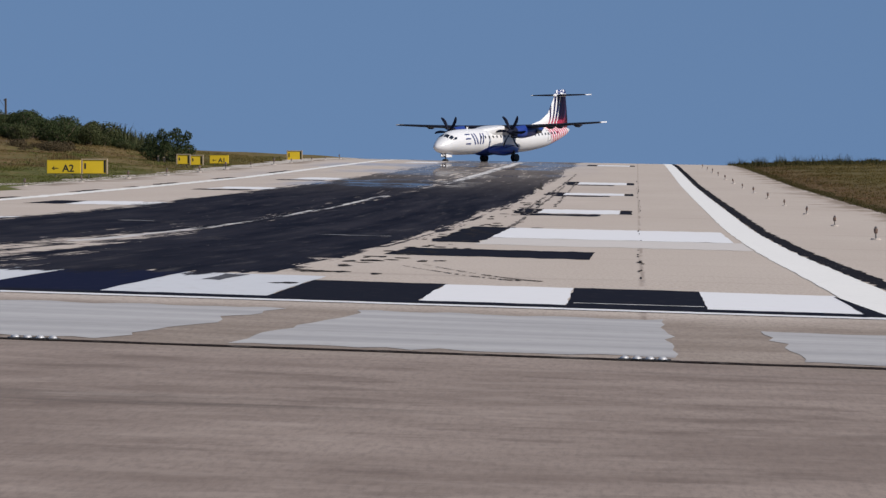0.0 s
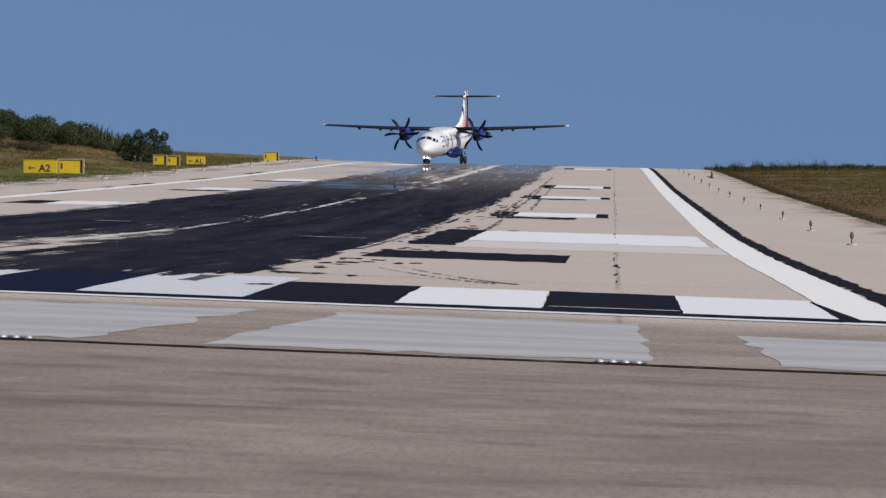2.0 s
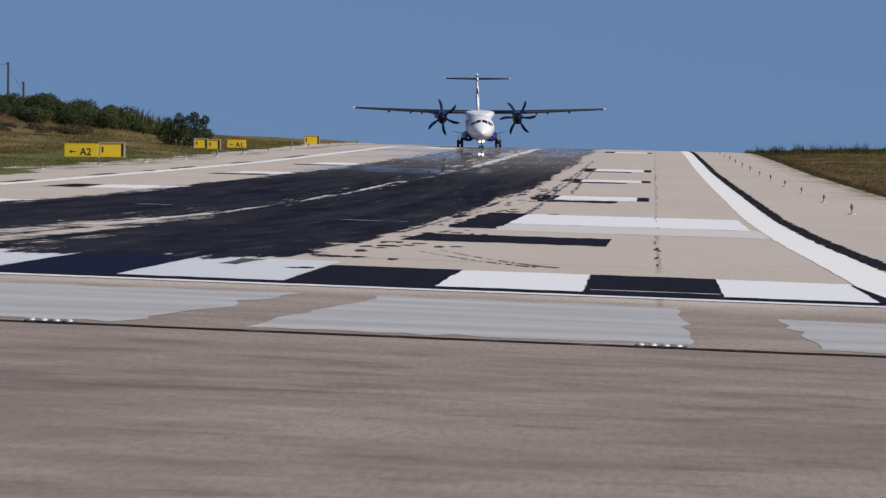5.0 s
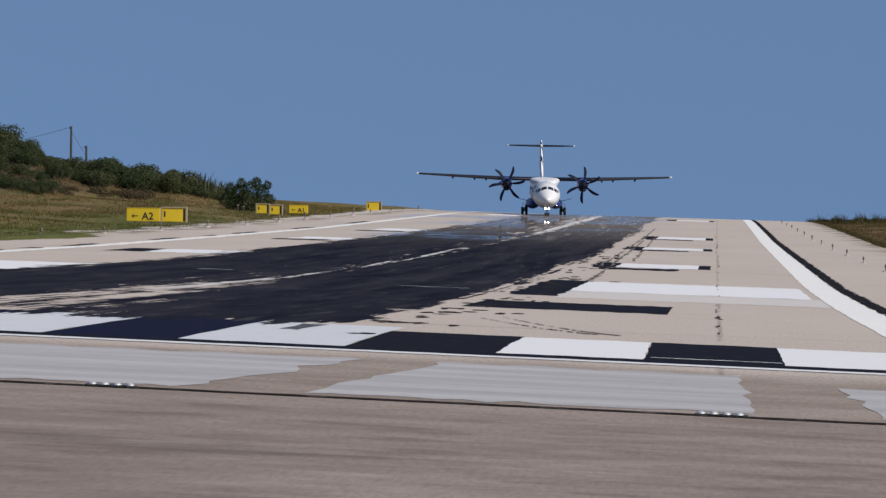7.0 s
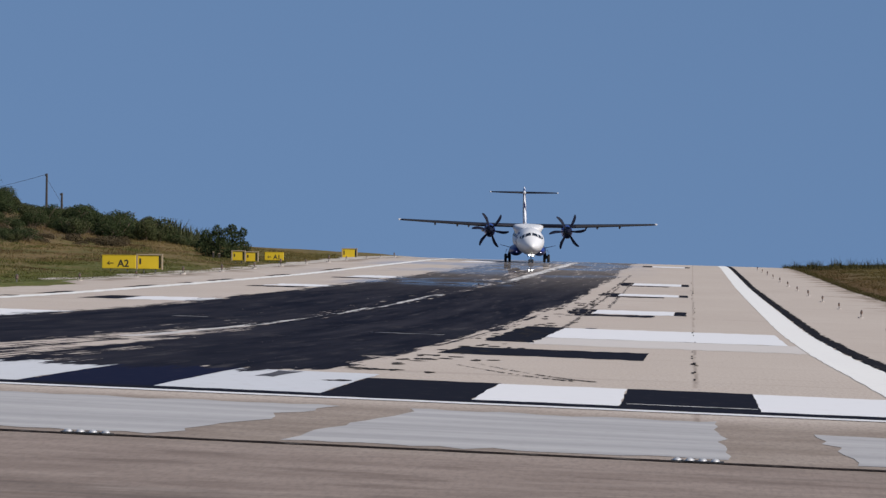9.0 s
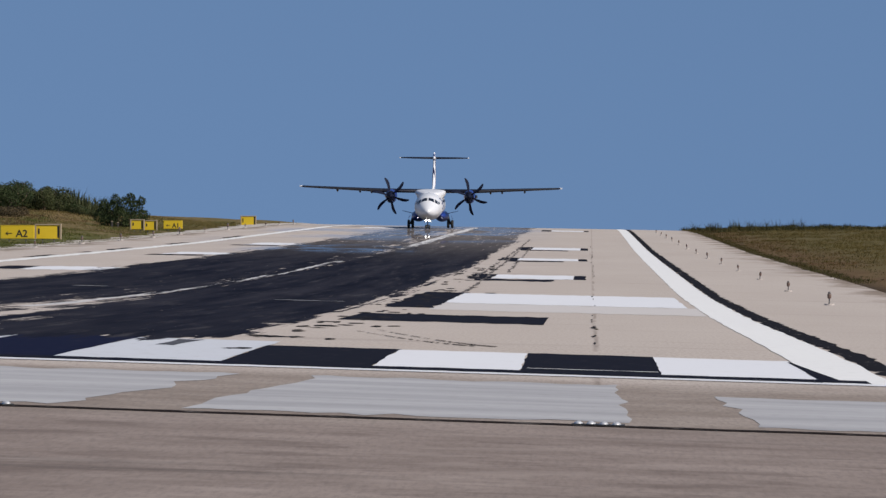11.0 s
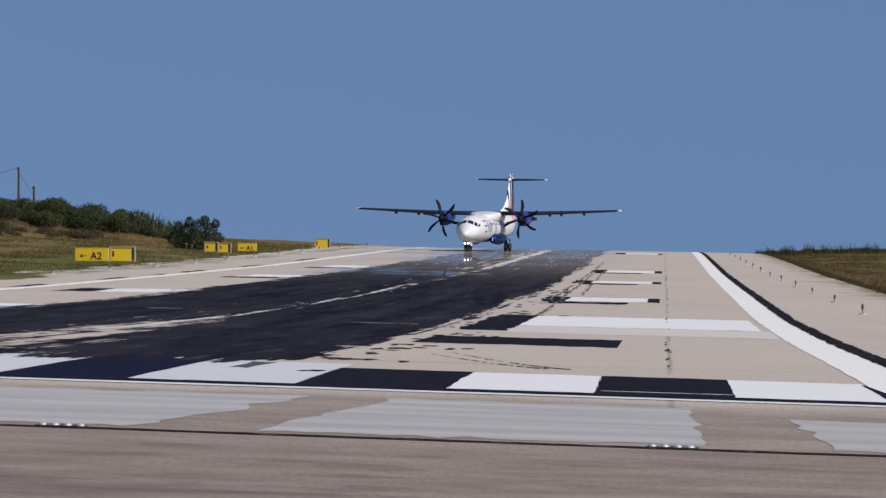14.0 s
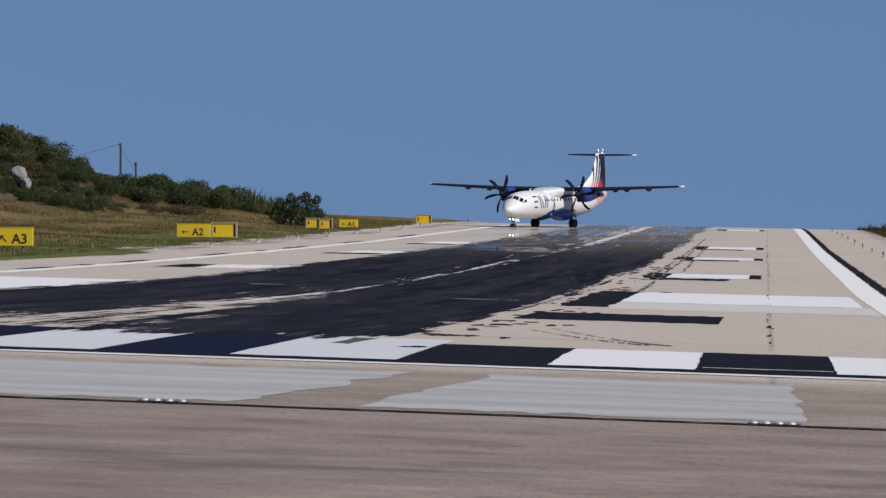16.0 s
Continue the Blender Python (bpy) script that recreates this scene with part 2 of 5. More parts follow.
def soil_material():
    k = Mat("dry_grass_ground", rough=0.95, spec=0.1)
    p = k.world()
    a = k.noise(k.scale(p, (0.09, 0.05, 0.3)), 1.0, 5.0, 0.6)
    b = k.noise(p, 1.6, 6.0, 0.7)
    x, y, z = k.split(p)
    far = k.step(k.math("ADD", k.math("ABSOLUTE", k.math("ADD", x, 33.0)), k.math("MULTIPLY", k.math("SUBTRACT", a, 0.5), 26.0)), 3.0, 14.0)
    left = k.step(x, -10, -12)
    far = k.math("MAXIMUM", far, k.step(y, 300, 380, 0.0, 0.75))
    col = k.mix(k.math("MAXIMUM", far, k.math("SUBTRACT", 1.0, left)), (0.083, 0.097, 0.023), (0.165, 0.11, 0.048))
    m = k.noise(k.scale(p, (0.5, 0.16, 1.2), (3, 3, 1)), 1.0, 6.0, 0.68)
    col = k.mix(k.math("MULTIPLY", k.step(m, 0.4, 0.68), 0.5), col, (0.07, 0.06, 0.025))
    gp = k.noise(k.scale(p, (0.16, 0.04, 0.3), (1, 7, 2)), 1.0, 5.0, 0.62)
    col = k.mix(k.math("MULTIPLY", k.step(gp, 0.47, 0.62), 0.7), col, (0.07, 0.08, 0.019))
    ochre = k.noise(k.scale(p, (0.2, 0.07, 0.5), (9, 4, 5)), 1.0, 5.0, 0.65)
    col = k.mix(k.math("MULTIPLY", k.step(ochre, 0.55, 0.7), 0.6), col, (0.165, 0.118, 0.062))
    fleck = k.noise(k.scale(p, (1.1, 0.3, 2.2), (4, 9, 3)), 1.0, 5.0, 0.75)
    col = k.mix(k.math("MULTIPLY", k.step(fleck, 0.5, 0.66), 0.4), col, (0.06, 0.052, 0.024))
    col = k.mix(k.math("MULTIPLY", k.step(fleck, 0.46, 0.34), 0.65), col, (0.2, 0.145, 0.068))
    # the bare slope beside the shoulder: reddish brown, olive towards its crest
    bare = k.mix(k.step(m, 0.35, 0.65), (0.095, 0.052, 0.023), (0.13, 0.085, 0.04))
    bare = k.mix(k.step(k.math("ADD", x, k.math("MULTIPLY", a, 6.0)), 14.8, 19.5), bare, (0.1, 0.078, 0.028))
    col = k.mix(k.step(x, 5, 8), col, bare)
    # darker reddish brown ground under the scrub
    under_scrub = k.math("MULTIPLY", k.step(k.math("ADD", x, k.math("MULTIPLY", a, 5.0)), -50.5, -53.5), k.step(k.math("ADD", y, k.math("MULTIPLY", a, 30.0)), 368, 386))
    col = k.mix(k.math("MULTIPLY", under_scrub, 0.85), col, (0.08, 0.056, 0.038))
    col = k.mix(k.math("MULTIPLY", k.step(b, 0.45, 0.75), 0.3), col, (0.075, 0.055, 0.026))
    return k.color(col).bump(b, 0.4, 0.1).m


def grass_material(name, dry, green, bias):
    k = Mat(name, rough=0.9, spec=0.15)
    p = k.world()
    a = k.noise(k.scale(p, (0.1, 0.06, 0.2), (5, 2, 0)), 1.0, 4.0)
    x, y, z = k.split(p)
    d = k.math("ADD", k.math("ABSOLUTE", k.math("ADD", x, 33.0)), k.math("MULTIPLY", k.math("SUBTRACT", a, 0.5), 26.0))
    f = k.math("ADD", k.math("MULTIPLY", k.step(d, 14.0, 3.0, bias, 0.75), k.step(y, 350, 280, 0.3, 1.0)), k.math("MULTIPLY", k.random(), 0.2), clamp=True)
    col = k.mix(f, dry, green)
    return k.color(col).thin(col, 0.45).m


def sand_material():
    k = Mat("pale_sandy_gravel", rough=0.95, spec=0.05)
    p = k.world()
    a, b = k.noise(k.scale(p, (1.2, 0.3, 1)), 1.0, 5.0, 0.65), k.noise(p, 9.0, 4.0, 0.7)
    col = k.mix(k.step(a, 0.35, 0.65), (0.33, 0.285, 0.24), (0.5, 0.46, 0.41))
    return k.color(k.mix(k.math("MULTIPLY", k.step(b, 0.5, 0.75), 0.4), col, (0.2, 0.17, 0.14))).bump(b, 0.6, 0.03).m


M_SOIL, M_SAND = soil_material(), sand_material()
M_GRASS = grass_material("dry_grass_blades", (0.2, 0.15, 0.058), (0.09, 0.1, 0.03), 0.05)
M_GRASS_DRY = grass_material("olive_verge_blades", (0.085, 0.07, 0.026), (0.06, 0.062, 0.022), 0.3)


def meadow_material(name, tones):
    """Grass blades whose colour wanders in patches over the ground: straw, brown, green and pale seed heads."""
    k = Mat(name, rough=0.92, spec=0.08)
    p = k.world()
    straw, brown, green, pale = tones
    a = k.noise(k.scale(p, (0.14, 0.05, 0.3), (5, 2, 0)), 1.0, 4.0, 0.6)
    b = k.noise(k.scale(p, (0.3, 0.1, 0.5), (1, 9, 3)), 1.0, 4.0, 0.6)
    c = k.noise(k.scale(p, (0.5, 0.14, 0.8), (8, 3, 6)), 1.0, 4.0, 0.6)
    col = k.mix(k.step(a, 0.4, 0.6), straw, brown)
    col = k.mix(k.step(b, 0.5, 0.62), col, green)
    col = k.mix(k.math("MULTIPLY", k.step(c, 0.56, 0.68), 0.7), col, pale)
    x, _, _ = k.split(p)
    col = k.mix(k.step(k.math("ADD", x, k.math("MULTIPLY", a, 5.0)), 16.0, 21.0, 0.0, 0.75), col, (0.14, 0.112, 0.038))
    berm = k.math("ADD", k.math("ABSOLUTE", k.math("ADD", x, 33.0)), k.math("MULTIPLY", k.math("SUBTRACT", a, 0.5), 30.0))
    col = k.mix(k.step(berm, 13.0, 4.0, 0.0, 0.8), col, green)
    col = k.mix(k.math("MULTIPLY", k.random(), 0.2), col, (0.085, 0.07, 0.03))
    k.color(col)
    k.thin(col, 0.45)
    return k.m


M_SLOPE = meadow_material("hillside_grass_blades", ((0.225, 0.162, 0.068), (0.155, 0.1, 0.05), (0.115, 0.132, 0.034), (0.31, 0.24, 0.13)))
M_BANK = meadow_material("bank_grass_blades", ((0.13, 0.092, 0.035), (0.125, 0.066, 0.028), (0.09, 0.08, 0.027), (0.15, 0.11, 0.046)))


def leaf_material(name, a, b):
    k = Mat(name, rough=0.75, spec=0.12)
    r = k.random()
    col = k.mix(r, a, b)
    tint = k.noise(k.world(), 0.5, 3.0)
    col = k.mix(k.math("MULTIPLY", tint, 0.5), col, (0.05, 0.06, 0.02))
    return k.color(col).thin(col, 0.3).m


M_LEAF = leaf_material("dark_green_leaves", (0.022, 0.034, 0.016), (0.058, 0.08, 0.032))
M_LEAF_OLIVE = leaf_material("olive_green_leaves", (0.038, 0.046, 0.021), (0.096, 0.106, 0.046))
M_CANE = leaf_material("pale_olive_cane_leaves", (0.05, 0.06, 0.026), (0.13, 0.135, 0.07))
M_LEAF_DRY = leaf_material("dry_brown_scrub_leaves", (0.066, 0.046, 0.03), (0.14, 0.095, 0.058))
M_WEED = leaf_material("dark_dry_weed_stems", (0.03, 0.026, 0.012), (0.05, 0.044, 0.018))
M_BARK = Mat("grey_bark", (0.12, 0.09, 0.06), 0.9).m
M_POLE = Mat("weathered_pole_wood", (0.05, 0.045, 0.042), 0.9).m
M_WIRE = Mat("dark_wire", (0.03, 0.03, 0.03), 0.6).m


# ---------------------------------------------------------------- mesh helpers
def mesh_object(name, bm, material, parent=None, label="", smooth=False):
    me = bpy.data.meshes.new(name)
    bm.normal_update()
    bm.to_mesh(me)
    bm.free()
    mats = material if isinstance(material, (list, tuple)) else [material]
    for m in mats:
        me.materials.append(m)
    if smooth:
        me.shade_smooth()
    ob = new(name, me)
    if parent:
        ob.parent = parent
    if label:
        tagged(ob, label)
    return ob


def part(name, bm, material, parent, label="", smooth=False):
    return mesh_object(name, bm, material, parent, label, smooth)


def share(name, source, parent, m, label=""):
    """Another part on the same mesh."""
    ob = new(name, source.data)
    ob.parent = parent
    ob.matrix_basis = m
    if label:
        tagged(ob, label)
    return ob


def thing(name, m, label, category, group="", kind=""):
    ob = new(name)
    ob.empty_display_size = 0.3
    ob.matrix_basis = m
    return tagged(ob, label, category, group, kind)


def box(bm, lo, hi, bevel=0.0, m=Matrix()):
    r = bmesh.ops.create_cube(bm, size=1.0)
    c = [(a + b) / 2 for a, b in zip(lo, hi)]
    s = [b - a for a, b in zip(lo, hi)]
    bmesh.ops.transform(bm, matrix=m @ Matrix.Translation(c) @ Matrix.Diagonal((*s, 1)), verts=r["verts"])
    if bevel:
        edges = list({e for v in r["verts"] for e in v.link_edges})
        bmesh.ops.bevel(bm, geom=edges, offset=bevel, segments=2, affect="EDGES", profile=0.5)
    return bm


def tube(bm, a, b, r0, r1=None, n=10):
    """A closed tapered rod from a to b."""
    a, b = Vector(a), Vector(b)
    r1 = r0 if r1 is None else r1
    turn = (b - a).to_track_quat("Z", "Y").to_matrix()
    rings = []
    for p, r in ((a, r0), (b, r1)):
        rings.append([bm.verts.new(p + turn @ Vector((r * math.cos(2 * math.pi * i / n), r * math.sin(2 * math.pi * i / n), 0))) for i in range(n)])
    for i in range(n):
        j = (i + 1) % n
        bm.faces.new((rings[0][i], rings[0][j], rings[1][j], rings[1][i]))
    bm.faces.new(rings[0][::-1])
    bm.faces.new(rings[1])
    return bm


def loft(bm, rings, close=True, caps=True):
    vs = [[bm.verts.new(p) for p in ring] for ring in rings]
    n = len(vs[0])
    for a, b in zip(vs, vs[1:]):
        for i in range(n if close else n - 1):
            j = (i + 1) % n
            bm.faces.new((a[i], a[j], b[j], b[i]))
    if caps and close:
        bm.faces.new(vs[0][::-1])
        bm.faces.new(vs[-1])
    bmesh.ops.recalc_face_normals(bm, faces=bm.faces[:])
    return bm


# ---------------------------------------------------------------- lie of the land
PROFILE_Y = [-80, 27, 45, 60, 70, 79, 108, 122, 152, 170, 255, 321, 400, 477, 520, 560, 600, 700, 1000, 2000, 4200]
PROFILE_H = [2.2, 2.12, 2.12, 2.13, 2.19, 2.27, 2.56, 2.67, 2.84, 2.87, 2.86, 2.79, 2.52, 2.27, 2.25, 2.38, 2.7, 4.2, 12, 28, 50]
TILT_Y = [0, 45, 60, 115, 200, 500, 4000]
TILT = [0.033, 0.033, 0.030, 0.025, 0.018, 0.018, 0.0]
LEFT_EDGE, RIGHT_EDGE = -33.2, 10.9


_py, _ph = np.array(PROFILE_Y, float), np.array(PROFILE_H, float)
_fy = np.arange(-80, 4201, 2.0)
_fh = np.interp(_fy, _py, _ph)
_k = np.hanning(13)
_fh[10:400] = np.convolve(np.pad(_fh, 6, "edge"), _k / _k.sum(), "valid")[10:400]


def pave_z(x, y):
    return EYE_Z - float(np.interp(y, _fy, _fh)) - float(np.interp(y, TILT_Y, TILT)) * max(-40.0, min(14.0, x))


def land_z(x, y):
    """The ground beside the runway: a berm and a hill on one side, a low rise on the other."""
    base = pave_z(x, y)
    if x < LEFT_EDGE:
        d = LEFT_EDGE - x
        rise = float(np.interp(d, [0, 3, 12, 19, 27, 37, 52, 75, 140], [0, 0.12, 0.9, 1.5, 3.0, 6.5, 11.2, 15.0, 16.0]))
        rise *= 1 - 0.3 * float(np.interp(y, [438, 475], [0, 1])) * float(np.interp(d, [8, 16], [0, 1]))
        near = float(np.interp(y, [120, 250, 330, 430, 480, 560, 700, 1200], [0.25, 0.5, 0.75, 1.0, 0.85, 0.7, 0.4, 0.0]))
        lump = 0.25 * noise.noise((x * 0.12, y * 0.05, 0)) * min(1, d / 4)
        sag = -0.38 * float(np.interp(y, [330, 420, 490, 530], [0, 1, 1, 0.1])) * float(np.interp(d, [0, 2, 8, 14], [0, 1, 1, 0]))
        return base + rise * near + lump + sag
    if x > RIGHT_EDGE:
        d = x - RIGHT_EDGE
        rise = float(np.interp(d, [0, 1.5, 6, 30, 120], [0, 0.12, 0.3, 0.6, 1.0]))
        return base + rise + 0.1 * noise.noise((x * 0.2, y * 0.06, 3)) * min(1, d / 4)
    return base - 0.12


def sheet(xs, ys, zf, keep=None):
    me = bpy.data.meshes.new("sheet")
    nx = len(xs)
    verts = [(x, y, zf(x, y)) for y in ys for x in xs]
    faces = []
    for j in range(len(ys) - 1):
        for i in range(nx - 1):
            faces.append((j * nx + i, j * nx + i + 1, (j + 1) * nx + i + 1, (j + 1) * nx + i))
    me.from_pydata(verts, [], faces)
    me.update()
    return me


def build_ground():
    xs = [-1500, -700, -350, -220, -160] + list(np.arange(-130, -33.3, 2.0)) + [-33.25, -33.15, -25, -12, 0, 10.85, 10.95] + \
        list(np.arange(12, 40, 2.0)) + [45, 60, 90, 150, 300, 700, 1500]
    ys = list(np.arange(-80, 120, 10.0)) + list(np.arange(120, 620, 4.0)) + list(np.arange(620, 1000, 20.0)) + list(np.arange(1000, 4201, 200.0))
    me = sheet([float(v) for v in xs], [float(v) for v in ys], land_z)
    me.name = "ground"
    me.materials.append(M_SOIL)
    me.shade_smooth()
    return tagged(new("ground", me), "dry grassy ground with a low hill", "ground", kind="structure")


def build_runway():
    xs = list(np.linspace(LEFT_EDGE, RIGHT_EDGE, 46))
    ys = list(np.arange(-80, 20, 10.0)) + list(np.arange(20, 620, 2.0)) + list(np.arange(620, 1001, 20.0))

    def zf(x, y):
        return pave_z(x, y)
    me = sheet([float(v) for v in xs], [float(v) for v in ys], zf)
    me.name = "runway"
    me.materials.append(M_PAVE)
    me.shade_smooth()
    return tagged(new("runway", me), "worn beige concrete runway blackened by tyre rubber", "runway", kind="structure")


def marking(name, x0, x1, y0, y1, material, lift, label, rx=0.015, ry=0.12, seed=0, wave=0.35, slant0=0.0, slant1=0.0):
    """A painted patch that follows the runway's surface. rx, ry: how uneven its sides and ends are, in metres;
    wave: the length over which a side wanders; slant0, slant1: how far the far corners are shifted."""
    nx = min(120, max(3, int((x1 - x0) / 0.25) + 1))
    ny = min(600, max(4, int((y1 - y0) / 0.8) + 1))
    verts, faces = [], []

    def wob(u, c):
        return 1.4 * noise.noise((u, c + seed * 3.7, x0)) + 0.6 * noise.noise((u * 3.1, c, y0 * 0.1))
    for j in range(ny):
        v = j / (ny - 1)
        y = y0 + (y1 - y0) * v
        a = x0 + slant0 * v + rx * wob(y * 0.09 / wave, 1)
        c = x1 + slant1 * v + rx * wob(y * 0.09 / wave, 5)
        for i in range(nx):
            u = i / (nx - 1)
            x = a + (c - a) * u
            yy = y + ry * ((1 - v) * wob(x / wave, 9) + v * wob(x / wave, 13))
            verts.append((x, yy, pave_z(x, yy) + lift))
    for j in range(ny - 1):
        for i in range(nx - 1):
            faces.append((j * nx + i, j * nx + i + 1, (j + 1) * nx + i + 1, (j + 1) * nx + i))
    me = bpy.data.meshes.new(name)
    me.from_pydata(verts, [], faces)
    me.update()
    me.materials.append(material)
    return tagged(new(name, me), label, "runway marking", kind="structure")


def build_sand_margin():
    """Pale sand and gravel spilling unevenly over the grass along the runway's side."""
    verts, faces = [], []
    ys = np.arange(150, 620, 0.8)
    for y in ys:
        y = float(y)
        w = float(np.interp(y, [150, 205, 235, 246, 330, 420, 500], [0.1, 0.1, 0.2, 1.6, 1.7, 1.9, 2.8]))
        w = max(0.05, w * (1 + 0.9 * noise.noise((y * 0.09, 2, 0)) + 0.5 * noise.noise((y * 0.4, 7, 0))))
        for i in range(4):
            x = LEFT_EDGE + 0.3 - (w + 0.3) * i / 3
            verts.append((x, y, max(pave_z(x, y), land_z(x, y)) + (0.012, 0.03, 0.035, -0.03)[i]))
    for j in range(len(ys) - 1):
        for i in range(3):
            faces.append((j * 4 + i, (j + 1) * 4 + i, (j + 1) * 4 + i + 1, j * 4 + i + 1))
    me = bpy.data.meshes.new("sand_margin")
    me.from_pydata(verts, [], faces)
    me.update()
    me.flip_normals()
    me.materials.append(M_SAND)
    me.shade_smooth()
    return tagged(new("sand_margin", me), "pale sand and gravel along the pavement's edge", "gravel", kind="structure")


def tongue_edge(y):
    """How far the turf has crept over the shoulder."""
    d = float(np.interp(y, [165, 185, 205, 225, 233, 240, 262], [0.1, 0.3, 0.9, 2.1, 2.2, 0.3, 0.0]))
    return max(0.0, d * (1 + 0.25 * noise.noise((y * 0.2, 5, 2))))


def build_turf_tongue():
    verts, faces = [], []
    ys = np.arange(165, 262, 0.8)
    for y in ys:
        y = float(y)
        e = tongue_edge(y)
        for i in range(5):
            x = LEFT_EDGE - 0.4 + (e + 0.4) * i / 4
            verts.append((x, y, pave_z(x, y) + (0.04, 0.1, 0.12, 0.09, -0.02)[i] * min(1.0, e / 0.4 + 0.1)))
    for j in range(len(ys) - 1):
        for i in range(4):
            faces.append((j * 5 + i, j * 5 + i + 1, (j + 1) * 5 + i + 1, (j + 1) * 5 + i))
    me = bpy.data.meshes.new("turf_tongue")
    me.from_pydata(verts, [], faces)
    me.update()
    me.materials.append(M_SOIL)
    me.shade_smooth()
    return tagged(new("turf_tongue", me), "green turf creeping over the paved shoulder", "turf", kind="structure")


build_ground()
build_runway()
build_sand_margin()
build_turf_tongue()


def build_markings():
    w, k = M_WHITE, M_BLACK
    # threshold bars, white and black in turn
    edges = [2.95, 0.93, -0.93, -2.85, -4.85, -7.05, -8.85, -10.85, -12.7, -14.6, -16.5, -18.4, -20.3, -22.2, -24.1, -26.0]
    for i, (b, a) in enumerate(zip(edges, edges[1:])):
        if i % 2 == 0:
            marking("threshold_bar", a, b, 60.6, 69.3 if i < 4 else 72.3, w if i < 4 else M_RUBBED, 0.007, "white painted threshold bar on the runway", rx=0.03, ry=0.18, wave=0.15, seed=i)
        else:
            marking("threshold_bar", a, b, 60.2, 69.6 if i < 4 else 72.6, k if i < 4 else M_BLACK_TINTED, 0.005, "black painted threshold bar on the runway", rx=0.03, ry=0.18, wave=0.15, seed=i)
    marking("threshold_border", -26, 3.6, 59.5, 60.6, k, 0.009, "black painted border line before the threshold bars")
    marking("threshold_line", -26, 3.9, 58.75, 59.35, w, 0.009, "thin white line across the runway", ry=0.06)
    marking("paint_scratch", -0.85, 0.9, 61.5, 61.62, M_EDGE, 0.011, "thin pale scratch across a black bar", ry=0.05, seed=6)
    marking("rubber_smear", -6.38, -6.12, 67.8, 71.6, M_SMEAR, 0.011, "grey rubber smear along a white bar", rx=0.05, ry=0.4, wave=0.25, seed=41, slant1=0.12)
    # edge lines and centre line
    marking("edge_line", 2.98, 3.92, 59.4, 640, M_EDGE, 0.007, "white painted runway edge line", rx=0.03)
    marking("edge_line", -27.4, -26.6, 62, 640, M_EDGE, 0.007, "worn white painted runway edge line", rx=0.13, wave=0.16)
    marking("edge_line_border", 3.95, 4.40, 62, 640, M_BORDER, 0.005, "black worn border beside the edge line", rx=0.12, wave=0.1, seed=4)
    for i, (y0, y1) in enumerate(((172, 179), (186, 189), (198, 207), (228, 239), (252, 256), (266, 279), (303, 318), (350, 368))):
        marking("dark_streak", -28.05, -27.5, y0, y1, M_TAR, 0.005, "short dark streak beside the edge line", rx=0.16, ry=0.8, wave=0.2, seed=20 + i)
    marking("black_patch", 2.98, 3.24, 60.6, 68.5, k, 0.009, "black strip between the last bar and edge line", rx=0.01, ry=0.2, slant0=-0.08, slant1=-0.3)
    marking("centre_line", -12.85, -12.5, 104, 236, M_CENTRE, 0.007, "worn thin white centre line under tyre rubber", rx=0.12, ry=1.0, wave=0.8)
    marking("centre_line", -12.75, -11.95, 300, 500, M_CENTRE_FAR, 0.007, "worn white runway centre line under tyre rubber", rx=0.1, ry=1.0)
    # aiming bars
    marking("aiming_bar", -4.1, 2.72, 129.5, 151, w, 0.007, "broad white painted aiming bar", rx=0.03, ry=0.6)
    marking("aiming_bar", -26.6, -20.0, 124, 151, w, 0.007, "broad white painted aiming bar", rx=0.03, ry=0.6)
    marking("aiming_bar_trace", -4.1, 2.95, 116.8, 129.5, M_DULL, 0.004, "faded white trace before the aiming bar", ry=0.6, seed=5)
    marking("black_patch", -5.4, -4.05, 119.5, 152, k, 0.006, "black painted patch beside the aiming bar", rx=0.15, ry=1.0)
    marking("black_patch", -5.3, -0.98, 96.8, 108, k, 0.006, "black painted rectangle on the runway", ry=0.5)
    # thin crosswise traces of old paint in the black lanes
    marking("paint_trace", -8.9, -6.9, 126.8, 127.3, M_PATCH, 0.008, "thin worn white paint trace across tyre rubber", rx=0.3, ry=0.3, wave=0.2, seed=31)
    marking("paint_trace", -16.7, -15.4, 147.8, 148.4, M_PATCH, 0.008, "thin worn white paint trace across tyre rubber", rx=0.3, ry=0.35, wave=0.2, seed=32)
    # long thin tyre streaks outside the black lanes
    for x0, y0, y1, sl, sd in ((-4.2, 150, 300, -0.5, 61), (-4.75, 190, 380, -0.3, 62), (-3.7, 205, 330, -0.6, 63)):
        marking("tyre_streak", x0, x0 + 0.1, y0, y1, M_STREAK, 0.006, "long thin worn tyre streak on concrete", rx=0.1, ry=1.0, wave=0.3, seed=sd, slant0=sl, slant1=sl)
